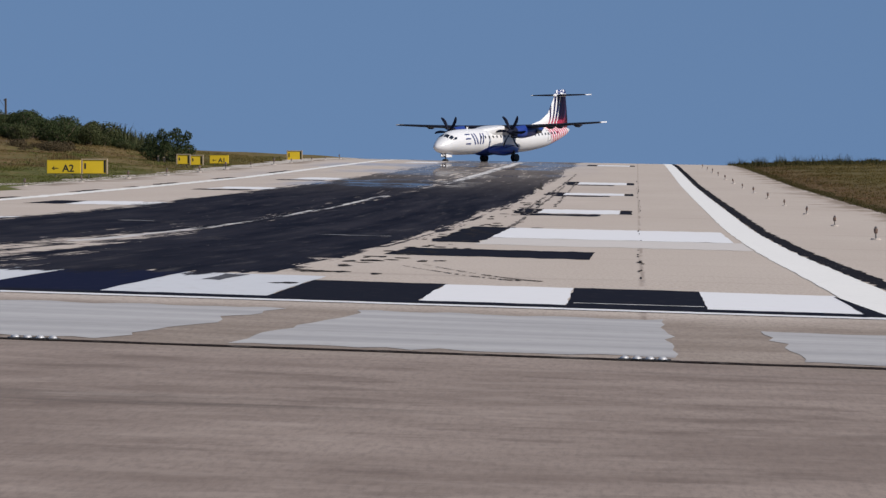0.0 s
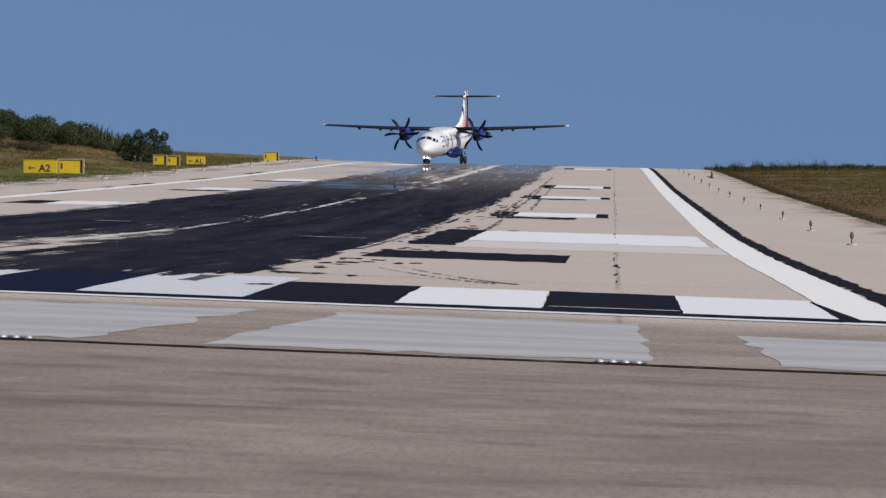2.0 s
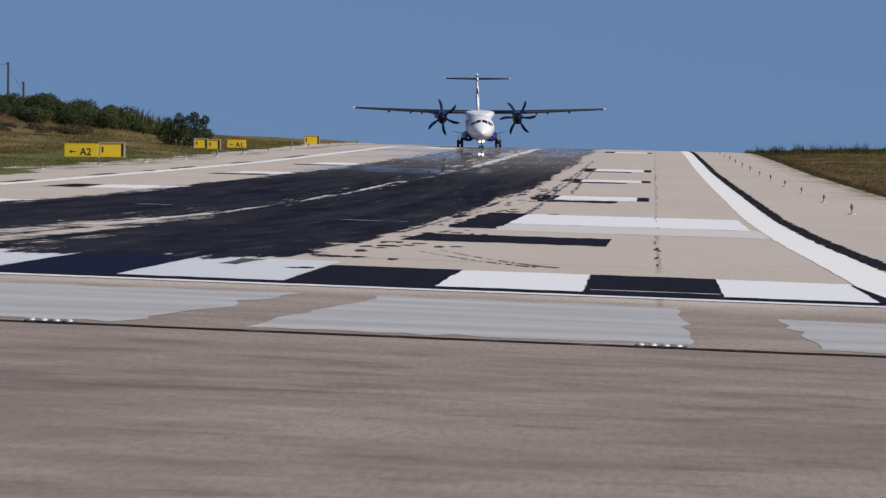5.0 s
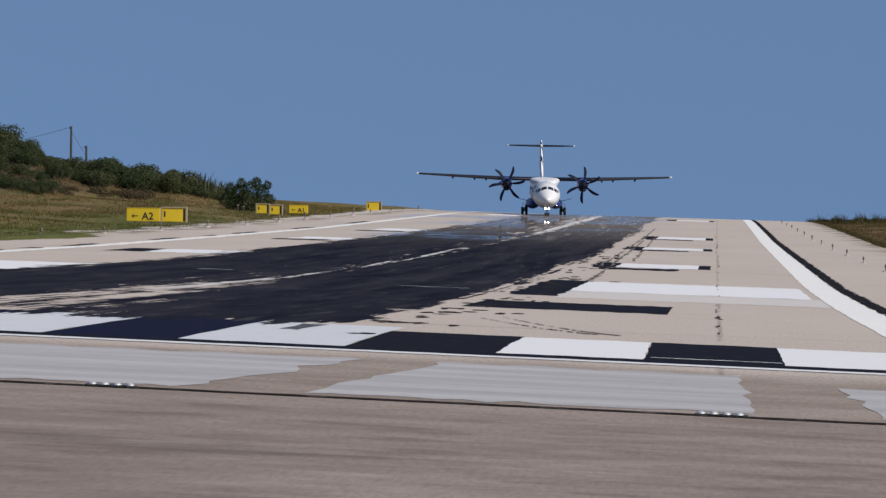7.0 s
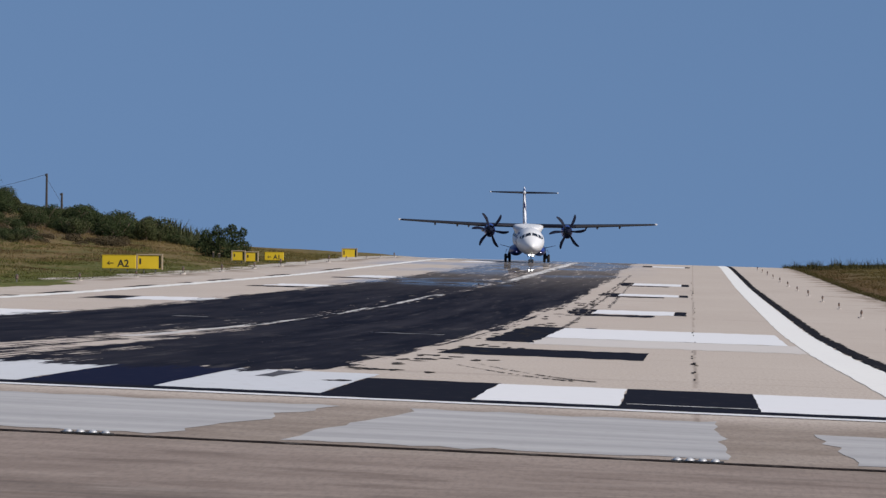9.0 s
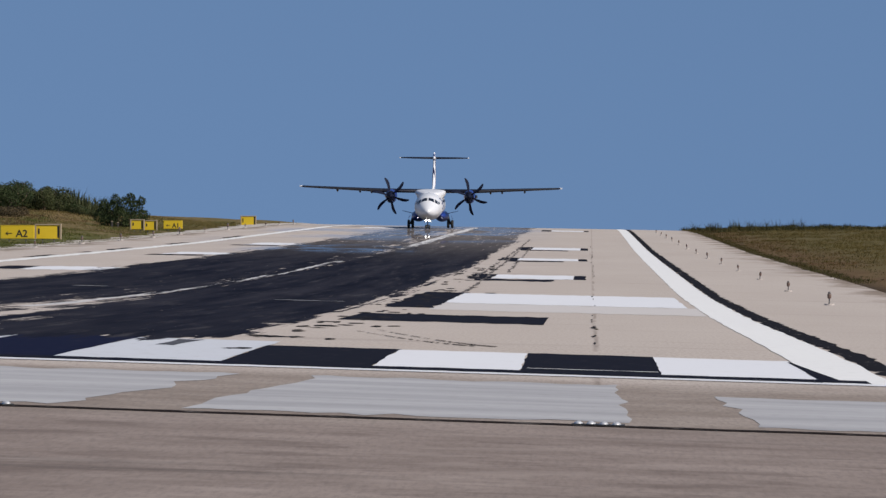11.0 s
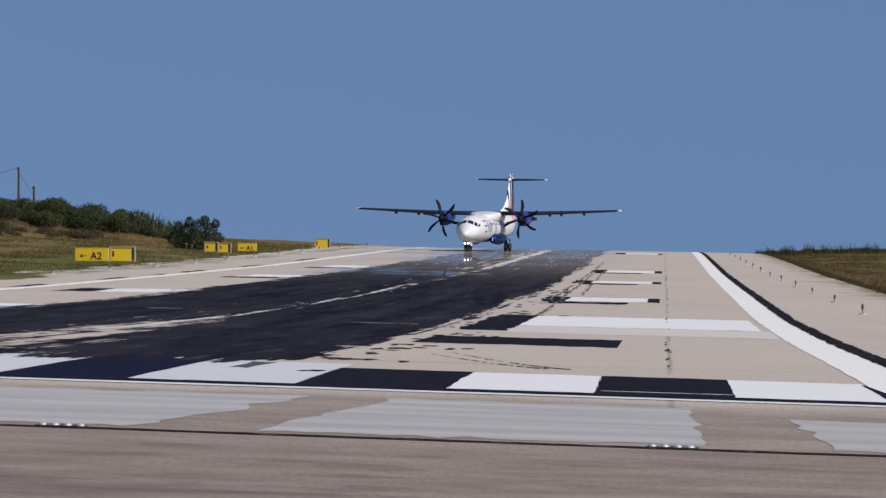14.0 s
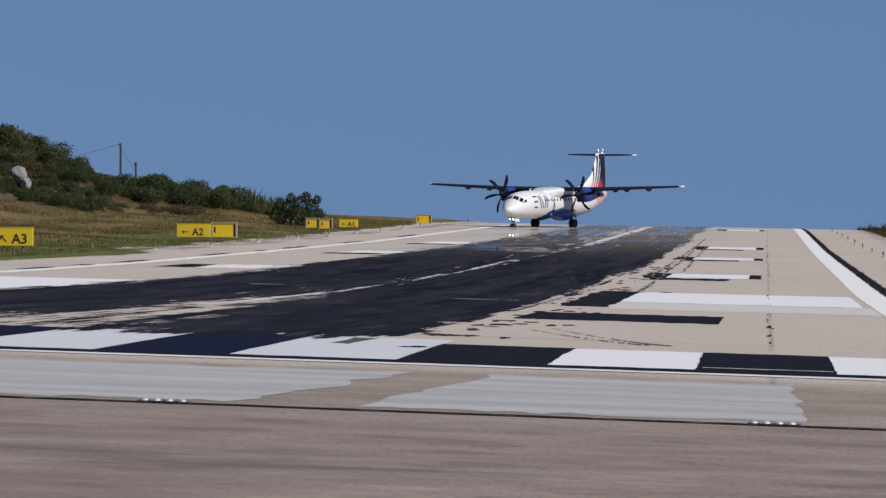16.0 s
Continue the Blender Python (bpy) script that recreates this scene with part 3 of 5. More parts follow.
    # touchdown marks
    for y0, y1, seed in ((187, 198, 1), (253, 263, 2), (312, 326, 3), (466, 480, 4)):
        for s in (0, 1):
            xa, xb = ((-4.0, -0.7) if s == 0 else (-23.3, -20.0))
            marking("touchdown_mark", xa, xb, y0, y1, w, 0.007, "white painted touchdown mark", rx=0.04 if s == 0 else 0.2, ry=0.9 if s == 0 else 1.6, seed=seed)
            if s == 0:
                marking("black_patch", xa - 1.0, xa, y0 - 1, y1 + 2, k, 0.005, "black patch at the end of a touchdown mark", rx=0.12, ry=1.2, seed=seed)
                marking("black_patch", xb, xb + 0.5, y0, y1, k, 0.005, "black patch at the end of a touchdown mark", rx=0.04, ry=1.0)
            if s == 1 and y0 < 200:
                marking("black_patch", xa - 1.5, xa, y0, y1, k, 0.005, "black patch at the end of a touchdown mark", rx=0.1, ry=0.9, seed=seed + 3)
            elif y0 < 400:
                marking("black_patch", xa - 0.6, xb - 0.8, y0 - 6, y0 - 1.5, k, 0.005, "black strip before a touchdown mark", rx=0.1, ry=0.9, seed=seed + 9)
    # cracks in the shoulder
    for x0, x1, y0, sd in ((7.7, 10.85, 280.6, 51), (9.0, 10.85, 312.0, 52), (8.6, 10.8, 231.0, 53)):
        marking("pavement_crack", x0, x1, y0, y0 + 0.9, M_CRACK, 0.004, "thin dark crack across the paved shoulder", rx=0.1, ry=0.5, wave=0.4, seed=sd)
    # grey repair strips and the slot before the threshold
    marking("repair_strip", -4.05, 0.43, 46.2, 56.2, M_PATCH, 0.004, "smooth grey asphalt repair strip", rx=0.13, ry=0.35, seed=11, wave=0.07, slant0=0.75, slant1=-0.12)
    marking("repair_strip", -14, -5.3, 46.2, 56.0, M_PATCH, 0.004, "smooth grey asphalt repair strip", rx=0.2, ry=0.35, seed=12, wave=0.09, slant1=1.0)
    marking("repair_strip", 1.75, 9.5, 46.2, 53.6, M_PATCH, 0.004, "smooth grey asphalt repair strip", rx=0.12, ry=0.18, seed=13, wave=0.07, slant0=-0.3)
    marking("pavement_slot", -30, 10.5, 45.2, 45.52, M_SLOT, 0.008, "dark narrow slot across the pavement", ry=0.07, wave=0.5, seed=14)


build_markings()


def build_blots():
    """Tar and tyre blots: a line of drops down a joint, rubber dabs beside the black lanes, and two faint skid arcs."""
    rnd = random.Random(17)
    verts, faces = [], []

    def blot(x, y, w, ln):
        n = 9
        i = len(verts)
        for a in range(n):
            r = rnd.uniform(0.6, 1.2)
            xx, yy = x + w * r * math.cos(6.283 * a / n), y + ln * r * math.sin(6.283 * a / n)
            verts.append((xx, yy, pave_z(xx, yy) + 0.010))
        faces.append(tuple(range(i, i + n)))
    for y, bw in ((78, 0.018), (84.5, 0.035), (85.3, 0.02), (93, 0.05), (94.6, 0.07), (96, 0.045), (103, 0.025), (106, 0.03), (113, 0.02)):
        blot(0.06 + rnd.uniform(-0.03, 0.05), y, bw, rnd.uniform(0.4, 1.0))
    for _ in range(16):
        y = rnd.uniform(120, 420)
        blot(0.06 + rnd.gauss(0, 0.05), y, rnd.uniform(0.012, 0.04), rnd.uniform(0.5, 2.0) * y / 170)
    for _ in range(85):
        y = 75 + 150 * rnd.random() ** 1.2
        blot(-4.9 + abs(rnd.gauss(0, 0.55)) - rnd.uniform(0, 0.9), y, rnd.uniform(0.05, 0.24), rnd.uniform(0.4, 1.3) * y / 130)
    # rubber dragged over a white bar
    for x, y, bw, ln in ((-5.05, 67.3, 0.19, 0.5), (-5.22, 67.0, 0.12, 0.4)):
        blot(x, y, bw, ln)
    for o, far in ((-0.36, 10.5), (0.0, 12.0)):
        for i in range(60):
            t = i / 59
            if rnd.random() < 0.12 + 0.3 * t:
                continue
            blot(-1.5 - 2.4 * t + o, 73.2 + far * t ** 1.4, 0.036, 0.08 + 0.14 * (1 - t))
    me = bpy.data.meshes.new("tar_blots")
    me.from_pydata(verts, [], faces)
    me.update()
    me.materials.append(M_TAR)
    tagged(new("tar_blots", me), "black tar drops and tyre dabs on concrete", "stains", kind="stuff")


build_blots()
# ---------------------------------------------------------------- the airliner
def gloss_paint(name, color, rough=0.28):
    k = Mat(name, color, rough, spec=0.5)
    p = k.coords()
    dirt = k.noise(k.scale(p, (0.6, 0.25, 1.4)), 1.0, 5.0, 0.65)
    k.color(k.mix(k.math("MULTIPLY", k.step(dirt, 0.45, 0.8), 0.18), color, tuple(c * 0.6 for c in color)))
    k.rough(k.math("ADD", rough, k.math("MULTIPLY", dirt, 0.12)))
    return k


def fuselage_paint():
    """White body with a dark blue belly amidships and slanted red bands towards the tail."""
    k = Mat("airliner_body_paint", rough=0.3)
    p = k.coords()
    x, y, z = k.split(p)
    dirt = k.noise(k.scale(p, (0.7, 0.2, 1.2)), 1.0, 5.0, 0.65)
    white = k.mix(k.math("MULTIPLY", dirt, 0.25), (0.63, 0.63, 0.635), (0.53, 0.53, 0.54))
    # belly: its upper border climbs from the front to the wing
    top = k.math("ADD", k.math("MULTIPLY", k.step(y, -6.8, -3.4), 0.95), k.math("MULTIPLY", k.step(y, 3.0, 0.4), 0.95))
    belly = k.step(k.math("SUBTRACT", k.math("ADD", top, -0.1), z), -0.02, 0.02)
    col = k.mix(belly, white, (0.012, 0.035, 0.21))
    # bands
    u = k.math("ADD", y, k.math("MULTIPLY", z, 0.55))
    saw = k.math("FRACT", k.math("MULTIPLY", u, 1.7))
    band = k.math("MULTIPLY", k.step(saw, 0.46, 0.5), k.math("MULTIPLY", k.step(u, 10.4, 10.5), k.step(u, 15.4, 15.3)))
    col = k.mix(band, col, (0.5, 0.05, 0.09))
    k.color(col)
    k.rough(k.math("ADD", 0.24, k.math("MULTIPLY", dirt, 0.2)))
    return k.m


def fin_paint():
    """White fin with upright tapering bands: navy over red, and a white and black cap."""
    k = Mat("airliner_fin_paint", rough=0.5, spec=0.3)
    p = k.coords()
    x, y, z = k.split(p)
    u = k.math("SUBTRACT", y, k.math("MULTIPLY", z, 0.30))
    saw = k.math("FRACT", k.math("MULTIPLY", u, 1.45))
    width = k.step(u, 7.8, 11.2, 0.72, 0.2)
    band = k.step(k.math("SUBTRACT", saw, width), -0.04, 0.04)
    band = k.math("MULTIPLY", band, k.step(u, 8.25, 8.4))
    solid = k.step(u, 10.75, 10.9)
    band = k.math("MAXIMUM", band, solid)
    tone = k.mix(k.step(z, 3.9, 5.0), (0.42, 0.035, 0.075), (0.012, 0.013, 0.06))
    redline = k.math("MULTIPLY", k.step(k.math("FRACT", k.math("MULTIPLY", u, 2.2)), 0.55, 0.62), solid)
    tone = k.mix(k.math("MULTIPLY", redline, 0.4), tone, (0.25, 0.02, 0.05))
    col = k.mix(band, (0.68, 0.68, 0.69), tone)
    cap = k.step(z, 7.18, 7.22)
    spots = k.step(k.noise(p, 3.2, 2.0), 0.5, 0.56)
    col = k.mix(cap, col, k.mix(spots, (0.03, 0.05, 0.16), (0.8, 0.8, 0.82)))
    k.color(col)
    return k.m


def shaded_wing_paint():
    k = Mat("airliner_shaded_wing_paint", rough=0.5, spec=0.18)
    p = k.coords()
    n = k.noise(k.scale(p, (0.4, 1.5, 1)), 1.0, 5.0)
    # the underside's shade is put into the colour: near black instead of grey
    k.color(k.mix(n, (0.006, 0.007, 0.014), (0.014, 0.015, 0.025)))
    return k.m


P_BODY, P_FIN, P_WING_SHADED = fuselage_paint(), fin_paint(), shaded_wing_paint()
P_WHITE = gloss_paint("white_gloss_paint", (0.64, 0.64, 0.645)).m
P_BLUE = gloss_paint("blue_gloss_paint", (0.01, 0.034, 0.2)).m
P_NAVY = gloss_paint("navy_lettering_paint", (0.012, 0.024, 0.12)).m
P_DARK = Mat("dark_grey_composite", (0.006, 0.0085, 0.022), 0.65, spec=0.12).m
P_GLASS = Mat("dark_cockpit_glass", (0.012, 0.014, 0.02), 0.08, spec=0.7).m
P_WINDOW = Mat("cabin_window_glass", (0.03, 0.033, 0.045), 0.2, spec=0.4).m
P_TYRE = Mat("black_tyre_rubber", (0.018, 0.018, 0.018), 0.85).m
P_METAL = Mat("gear_metal", (0.2, 0.2, 0.22), 0.5, 0.5).m
P_LEG = Mat("dark_gear_paint", (0.035, 0.035, 0.042), 0.6).m
P_STEEL = Mat("bare_exhaust_steel", (0.2, 0.18, 0.16), 0.4, 0.9).m
P_LAMP = Mat("lit_landing_lamp", (1, 1, 1), 0.3).glow((1.0, 0.98, 0.94), 12.0).m
P_BOOT = Mat("black_deicing_boot", (0.01, 0.01, 0.014), 0.6).m

# stations along the body: y, centre height, half width, half height
BODY = [(-12.70, 1.90, 0.03, 0.03), (-12.62, 1.91, 0.22, 0.2), (-12.4, 1.93, 0.44, 0.38), (-12.0, 1.97, 0.70, 0.6), (-11.4, 2.07, 0.97, 0.85),
        (-10.7, 2.23, 1.18, 1.07), (-9.8, 2.32, 1.33, 1.26), (-8.6, 2.35, 1.42, 1.37), (-7.0, 2.36, 1.44, 1.4), (-4, 2.36, 1.44, 1.4),
        (0, 2.36, 1.44, 1.4), (3.5, 2.36, 1.44, 1.4), (5.2, 2.38, 1.42, 1.37), (7, 2.46, 1.31, 1.28), (9, 2.56, 1.1, 1.13),
        (11, 2.76, 0.83, 0.87), (12.6, 2.96, 0.56, 0.62), (13.8, 3.12, 0.3, 0.38), (14.45, 3.22, 0.08, 0.12)]


def body_point(y, ang, out=0.0):
    """A point of the body's skin; ang in degrees from straight up, positive towards +x."""
    i = max(1, min(len(BODY) - 3, next((k for k in range(len(BODY) - 1) if BODY[k + 1][0] >= y), 0)))
    if y <= BODY[1][0] or y >= BODY[-2][0]:
        a, c = (BODY[0], BODY[1]) if y <= BODY[1][0] else (BODY[-2], BODY[-1])
        f = (y - a[0]) / (c[0] - a[0])
        zc, rw, rh = (a[q] + (c[q] - a[q]) * f for q in (1, 2, 3))
    else:
        p0, p1, p2, p3 = BODY[i - 1], BODY[i], BODY[i + 1], BODY[i + 2]
        d = p2[0] - p1[0]
        f = (y - p1[0]) / d
        vals = []
        for q in (1, 2, 3):
            m1 = (p2[q] - p0[q]) / (p2[0] - p0[0]) * d
            m2 = (p3[q] - p1[q]) / (p3[0] - p1[0]) * d
            vals.append((2 * f ** 3 - 3 * f * f + 1) * p1[q] + (f ** 3 - 2 * f * f + f) * m1 + (3 * f * f - 2 * f ** 3) * p2[q] + (f ** 3 - f * f) * m2)
        zc, rw, rh = vals
    a = radians(ang)
    n = Vector((math.sin(a), 0, math.cos(a)))
    return Vector(((rw + out) * math.sin(a), y, zc + (rh + out) * math.cos(a)))


def skin_patch(bm, corners, out=0.012, nu=4, nv=4, thick=0.03):
    """A thin plate on the skin between four (y, angle) corners, in order round it."""
    grid = []
    for layer in (out, out - thick):
        g = []
        for j in range(nv + 1):
            v = j / nv
            row = []
            for i in range(nu + 1):
                u = i / nu
                y = (corners[0][0] * (1 - u) + corners[1][0] * u) * (1 - v) + (corners[3][0] * (1 - u) + corners[2][0] * u) * v
                a = (corners[0][1] * (1 - u) + corners[1][1] * u) * (1 - v) + (corners[3][1] * (1 - u) + corners[2][1] * u) * v
                row.append(bm.verts.new(body_point(y, a, layer)))
            g.append(row)
        grid.append(g)
    for j in range(nv):
        for i in range(nu):
            a = grid[0]
            bm.faces.new((a[j][i], a[j][i + 1], a[j + 1][i + 1], a[j + 1][i]))
    rim = [(0, i) for i in range(nu + 1)] + [(j, nu) for j in range(1, nv + 1)] + [(nv, i) for i in range(nu - 1, -1, -1)] + [(j, 0) for j in range(nv - 1, 0, -1)]
    for (j0, i0), (j1, i1) in zip(rim, rim[1:] + rim[:1]):
        bm.faces.new((grid[0][j0][i0], grid[0][j1][i1], grid[1][j1][i1], grid[1][j0][i0]))
    bmesh.ops.recalc_face_normals(bm, faces=bm.faces[:])
    return bm


def airfoil(chord, thick, n=9):
    """Outline in (along, up), leading edge at 0."""
    pts = []
    for i in range(n + 1):
        t = i / n
        c = t * t
        h = 5 * thick * (0.2969 * math.sqrt(c) - 0.126 * c - 0.3516 * c * c + 0.2843 * c ** 3 - 0.1015 * c ** 4)
        pts.append((c * chord, h * chord * 1.15))
    low = []
    for i in range(n - 1, 0, -1):
        t = i / n
        c = t * t
        h = 5 * thick * (0.2969 * math.sqrt(c) - 0.126 * c - 0.3516 * c * c + 0.2843 * c ** 3 - 0.1015 * c ** 4)
        low.append((c * chord, -h * chord * 0.75))
    return pts + low


def surface(stations, upright=False):
    """A lofted wing: stations of (span, leading edge y, height, chord, thickness)."""
    bm = bmesh.new()
    rings = []
    for s, le, z, ch, th in stations:
        ring = []
        for a, h in airfoil(ch, th):
            ring.append(Vector((h, le + a, s)) if upright else Vector((s, le + a, z + h)))
        rings.append(ring)
    return loft(bm, rings)


def revolve(profile, n=24, axis_z=0.0, sx=1.0, sz=1.0):
    """Rings round the y axis from (y, radius, dz)."""
    return [[Vector((sx * r * math.cos(2 * math.pi * i / n), y, axis_z + dz + sz * r * math.sin(2 * math.pi * i / n))) for i in range(n)] for y, r, dz in profile]


def wheel_mesh(r, w, n=28):
    prof = [(-w / 2, r * 0.55), (-w / 2, r * 0.86), (-w * 0.36, r * 0.97), (-w * 0.15, r), (w * 0.15, r), (w * 0.36, r * 0.97), (w / 2, r * 0.86), (w / 2, r * 0.55)]
    return [[Vector((x, q * math.cos(2 * math.pi * i / n), q * math.sin(2 * math.pi * i / n))) for i in range(n)] for x, q in prof]


def rim_mesh(r, w, n=20):
    prof = [(-w * 0.46, 0.02), (-w * 0.46, r * 0.3), (-w * 0.3, r * 0.36), (-w * 0.4, r * 0.56), (w * 0.4, r * 0.56), (w * 0.3, r * 0.36), (w * 0.46, r * 0.3), (w * 0.46, 0.02)]
    return [[Vector((x, q * math.cos(2 * math.pi * i / n), q * math.sin(2 * math.pi * i / n))) for i in range(n)] for x, q in prof]


def gear_wheel(name_parent, x, y, r, w, meshes):
    """One wheel: tyre with its rim."""
    key = (r, w)
    if key not in meshes:
        tyre = part("tyre", loft(bmesh.new(), wheel_mesh(r, w)), P_TYRE, name_parent, smooth=True)
        rim = part("rim", loft(bmesh.new(), rim_mesh(r, w)), P_METAL, name_parent)
        meshes[key] = (tyre, rim)
    else:
        tyre = share("tyre", meshes[key][0], name_parent, Matrix())
        rim = share("rim", meshes[key][1], name_parent, Matrix())
    tyre.matrix_basis = Matrix.Translation((x, y, r))
    rim.matrix_basis = Matrix.Translation((x, y, r))


HUB = (4.05, -3.85, 3.36)


def build_airliner():
    th = thing("aeroplane", pose(0, 0, 0), "white twin-propeller airliner with blue belly and striped tail on the runway", "aeroplane")
    # body
    n = 36
    rings = []
    ys = [s[0] for s in BODY]
    dense = []
    for y in sorted(ys + [float(v) for v in np.arange(-12.2, 14.2, 0.5)]):
        if not dense or y - dense[-1] > 0.07:
            dense.append(y)
    for y in dense:
        rings.append([body_point(y, 360 * i / n) for i in range(n)])
    body = part("fuselage", loft(bmesh.new(), rings), P_BODY, th, "white fuselage with blue belly and red tail bands", smooth=True)
    # glazing of the flight deck
    for s in (1, -1):
        for c in (((-11.18, 4), (-11.18, 37), (-10.68, 30), (-10.68, 3)), ((-11.1, 42), (-10.92, 60), (-10.42, 53), (-10.58, 35)), ((-10.85, 65), (-10.2, 70), (-10.0, 58), (-10.3, 56))):
            part("windscreen_pane", skin_patch(bmesh.new(), [(y, a * s) for y, a in c]), P_GLASS, body, "dark cockpit window pane")
    # cabin windows
    first = None
    for s in (1, -1):
        for i in range(22):
            y = -5.6 + i * 0.78
            if first is None:
                first = part("cabin_window", skin_patch(bmesh.new(), [(-0.13, 65.0), (0.13, 65.0), (0.13, 76.0), (-0.13, 76.0)], nu=2, nv=3), P_WINDOW, body)
                base = first
                first.matrix_basis = Matrix.Translation((0, y, 0))
                continue
            m = Matrix.Translation((0, y, 0.0)) if s == 1 else Matrix.Translation((0, y, 0)) @ Matrix.Rotation(math.pi, 4, "Z")
            if y > 5.0:
                q = body_point(y, 70 * s) - body_point(0, 70 * s)
                m = Matrix.Translation((q.x, 0, q.z)) @ m
            share("cabin_window", base, body, m)
    # doors: outline frames proud of the skin
    for s in (1, -1):
        for y0, y1 in ((-7.6, -6.9), (8.2, 8.95)):
            if s == 1 and y0 < 0:
                continue
            bm = bmesh.new()
            for c in (((y0, 50), (y0 + 0.05, 50), (y0 + 0.05, 112), (y0, 112)), ((y1 - 0.05, 50), (y1, 50), (y1, 112), (y1 - 0.05, 112)),
                      ((y0, 50), (y1, 50), (y1, 52), (y0, 52)), ((y0, 110), (y1, 110), (y1, 112), (y0, 112))):
                skin_patch(bm, [(y, a * s) for y, a in c], out=0.006, nu=2, nv=8)
            part("door_outline", bm, P_DARK, body)
    # blue emblem on each side, drawn as plain strokes
    for s in (1, -1):
        o = -8.75
        strokes = [[(0.0, 53), (0.72, 53)], [(-0.05, 75), (0.67, 75)], [(-0.1, 98), (0.62, 98)],
                   [(0.98, 50), (1.3, 102)], [(1.38, 50), (1.7, 102)], [(2.3, 50), (1.98, 102)], [(2.7, 50), (2.38, 102)]]
        bm = bmesh.new()
        for (ya, aa), (yb, ab) in strokes:
            ya, yb = 0.15 + ya * 1.32, 0.15 + yb * 1.32
            wy, wa = (0.115, 0.0) if abs(ya - yb) < abs(aa - ab) * 0.03 else (0.0, 3.2)
            skin_patch(bm, [((o + ya - wy), (aa - wa) * s), ((o + ya + wy), (aa + wa) * s), ((o + yb + wy), (ab + wa) * s), ((o + yb - wy), (ab - wa) * s)], out=0.008, nu=2, nv=6)
        part("emblem", bm, P_NAVY, body, "dark blue emblem strokes")
    # wing-root fairing and wing
    rings = []
    for y, w, top, low in ((-4.6, 0.55, 3.72, 3.4), (-3.8, 0.98, 3.8, 3.2), (-3.0, 1.25, 3.88, 3.05), (-2.2, 1.48, 3.96, 3.0), (-1.4, 1.6, 4.03, 2.95), (0.0, 1.64, 4.06, 2.92), (1.4, 1.6, 4.03, 2.95), (2.6, 1.4, 3.94, 3.05),
                           (3.8, 1.05, 3.82, 3.2), (4.8, 0.6, 3.7, 3.4)):
        foot = min(w, 1.26)
        half = [(0.0, top), (w * 0.5, top - 0.01), (w * 0.84, top - 0.06), (w * 0.97, top - 0.18), (w, top - 0.36), (w * 0.5 + foot * 0.5, (top + low) / 2 - 0.12), (foot, low), (foot * 0.5, low - 0.05)]
        rings.append([Vector((x, y, z)) for x, z in half] + [Vector((0, y, low - 0.06))] + [Vector((-x, y, z)) for x, z in half[:0:-1]])
    part("wing_fairing", loft(bmesh.new(), rings), P_WHITE, th, "white wing-root fairing", smooth=True)
    for s in (1, -1):
        w = part("wing", surface([(0.0, -1.25, 3.8, 2.57, 0.17), (4.9 * s, -1.25, 3.84, 2.57, 0.17), (9.2 * s, -0.92, 4.02, 2.1, 0.15),
                                  (13.2 * s, -0.55, 4.19, 1.62, 0.13), (13.5 * s, -0.35, 4.21, 1.2, 0.1)]), P_WING_SHADED, th, "grey wing darkened by painted shade, with black leading edge", smooth=True)
        part("deicing_boot", surface([(5.0 * s, -1.275, 3.84, 0.35, 0.75), (13.1 * s, -0.575, 4.185, 0.24, 0.7)]), P_BOOT, w, "black leading-edge boot")
        bm = bmesh.new()
        box(bm, (-0.13, -0.36, -0.07), (0.13, 0.8, 0.09), 0.03, Matrix.Translation((13.5 * s, 0, 4.22)))
        part("wing_tip", bm, P_WHITE, w, "white wing tip")
        for x in (6.2, 7.4, 9.75):
            bm = loft(bmesh.new(), [[Vector((x * s + 0.11 * r * math.cos(2 * math.pi * i / 10), y, z + 0.2 * r * math.sin(2 * math.pi * i / 10))) for i in range(10)]
                                    for y, r, z in ((0.0, 0.1, 3.78), (0.5, 0.9, 3.7), (1.2, 1.0, 3.66), (1.9, 0.15, 3.72))])
            o = part("flap_fairing", bm, P_WING_SHADED, w, smooth=True)
            o.matrix_basis = Matrix.Translation((0, 0, (x - 4.9) * 0.04))
            # engine
        prof = [(-3.55, 0.33, 0.0), (-3.4, 0.42, -0.02), (-2.8, 0.56, -0.06), (-1.8, 0.64, -0.06), (-0.4, 0.62, 0.0), (1.0, 0.5, 0.1), (2.3, 0.28, 0.2), (2.7, 0.12, 0.24)]
        nac = part("nacelle", loft(bmesh.new(), [[p + Vector((HUB[0] * s, 0, HUB[2])) for p in ring] for ring in revolve(prof, 24, 0.0, 0.92, 1.12)]), P_BLUE, th, "glossy blue engine nacelle", smooth=True)
        bm = bmesh.new()
        loft(bm, [[Vector((HUB[0] * s + 0.3 * r * math.cos(2 * math.pi * i / 16), y, HUB[2] - 0.56 + 0.17 * r * math.sin(2 * math.pi * i / 16))) for i in range(16)] for y, r in ((-3.5, 0.85), (-3.42, 1.0), (-2.6, 1.0), (-1.6, 0.5))])
        part("air_intake", bm, P_DARK, nac, "dark oval air intake", smooth=True)
        # added dark ring: stands in for the shade on the nacelle's front
        ring = revolve([(-3.57, 0.3, 0.0), (-3.56, 0.36, 0.0), (-3.4, 0.44, -0.02), (-3.05, 0.525, -0.045), (-3.03, 0.5, -0.045)], 24, 0.0, 0.92, 1.12)
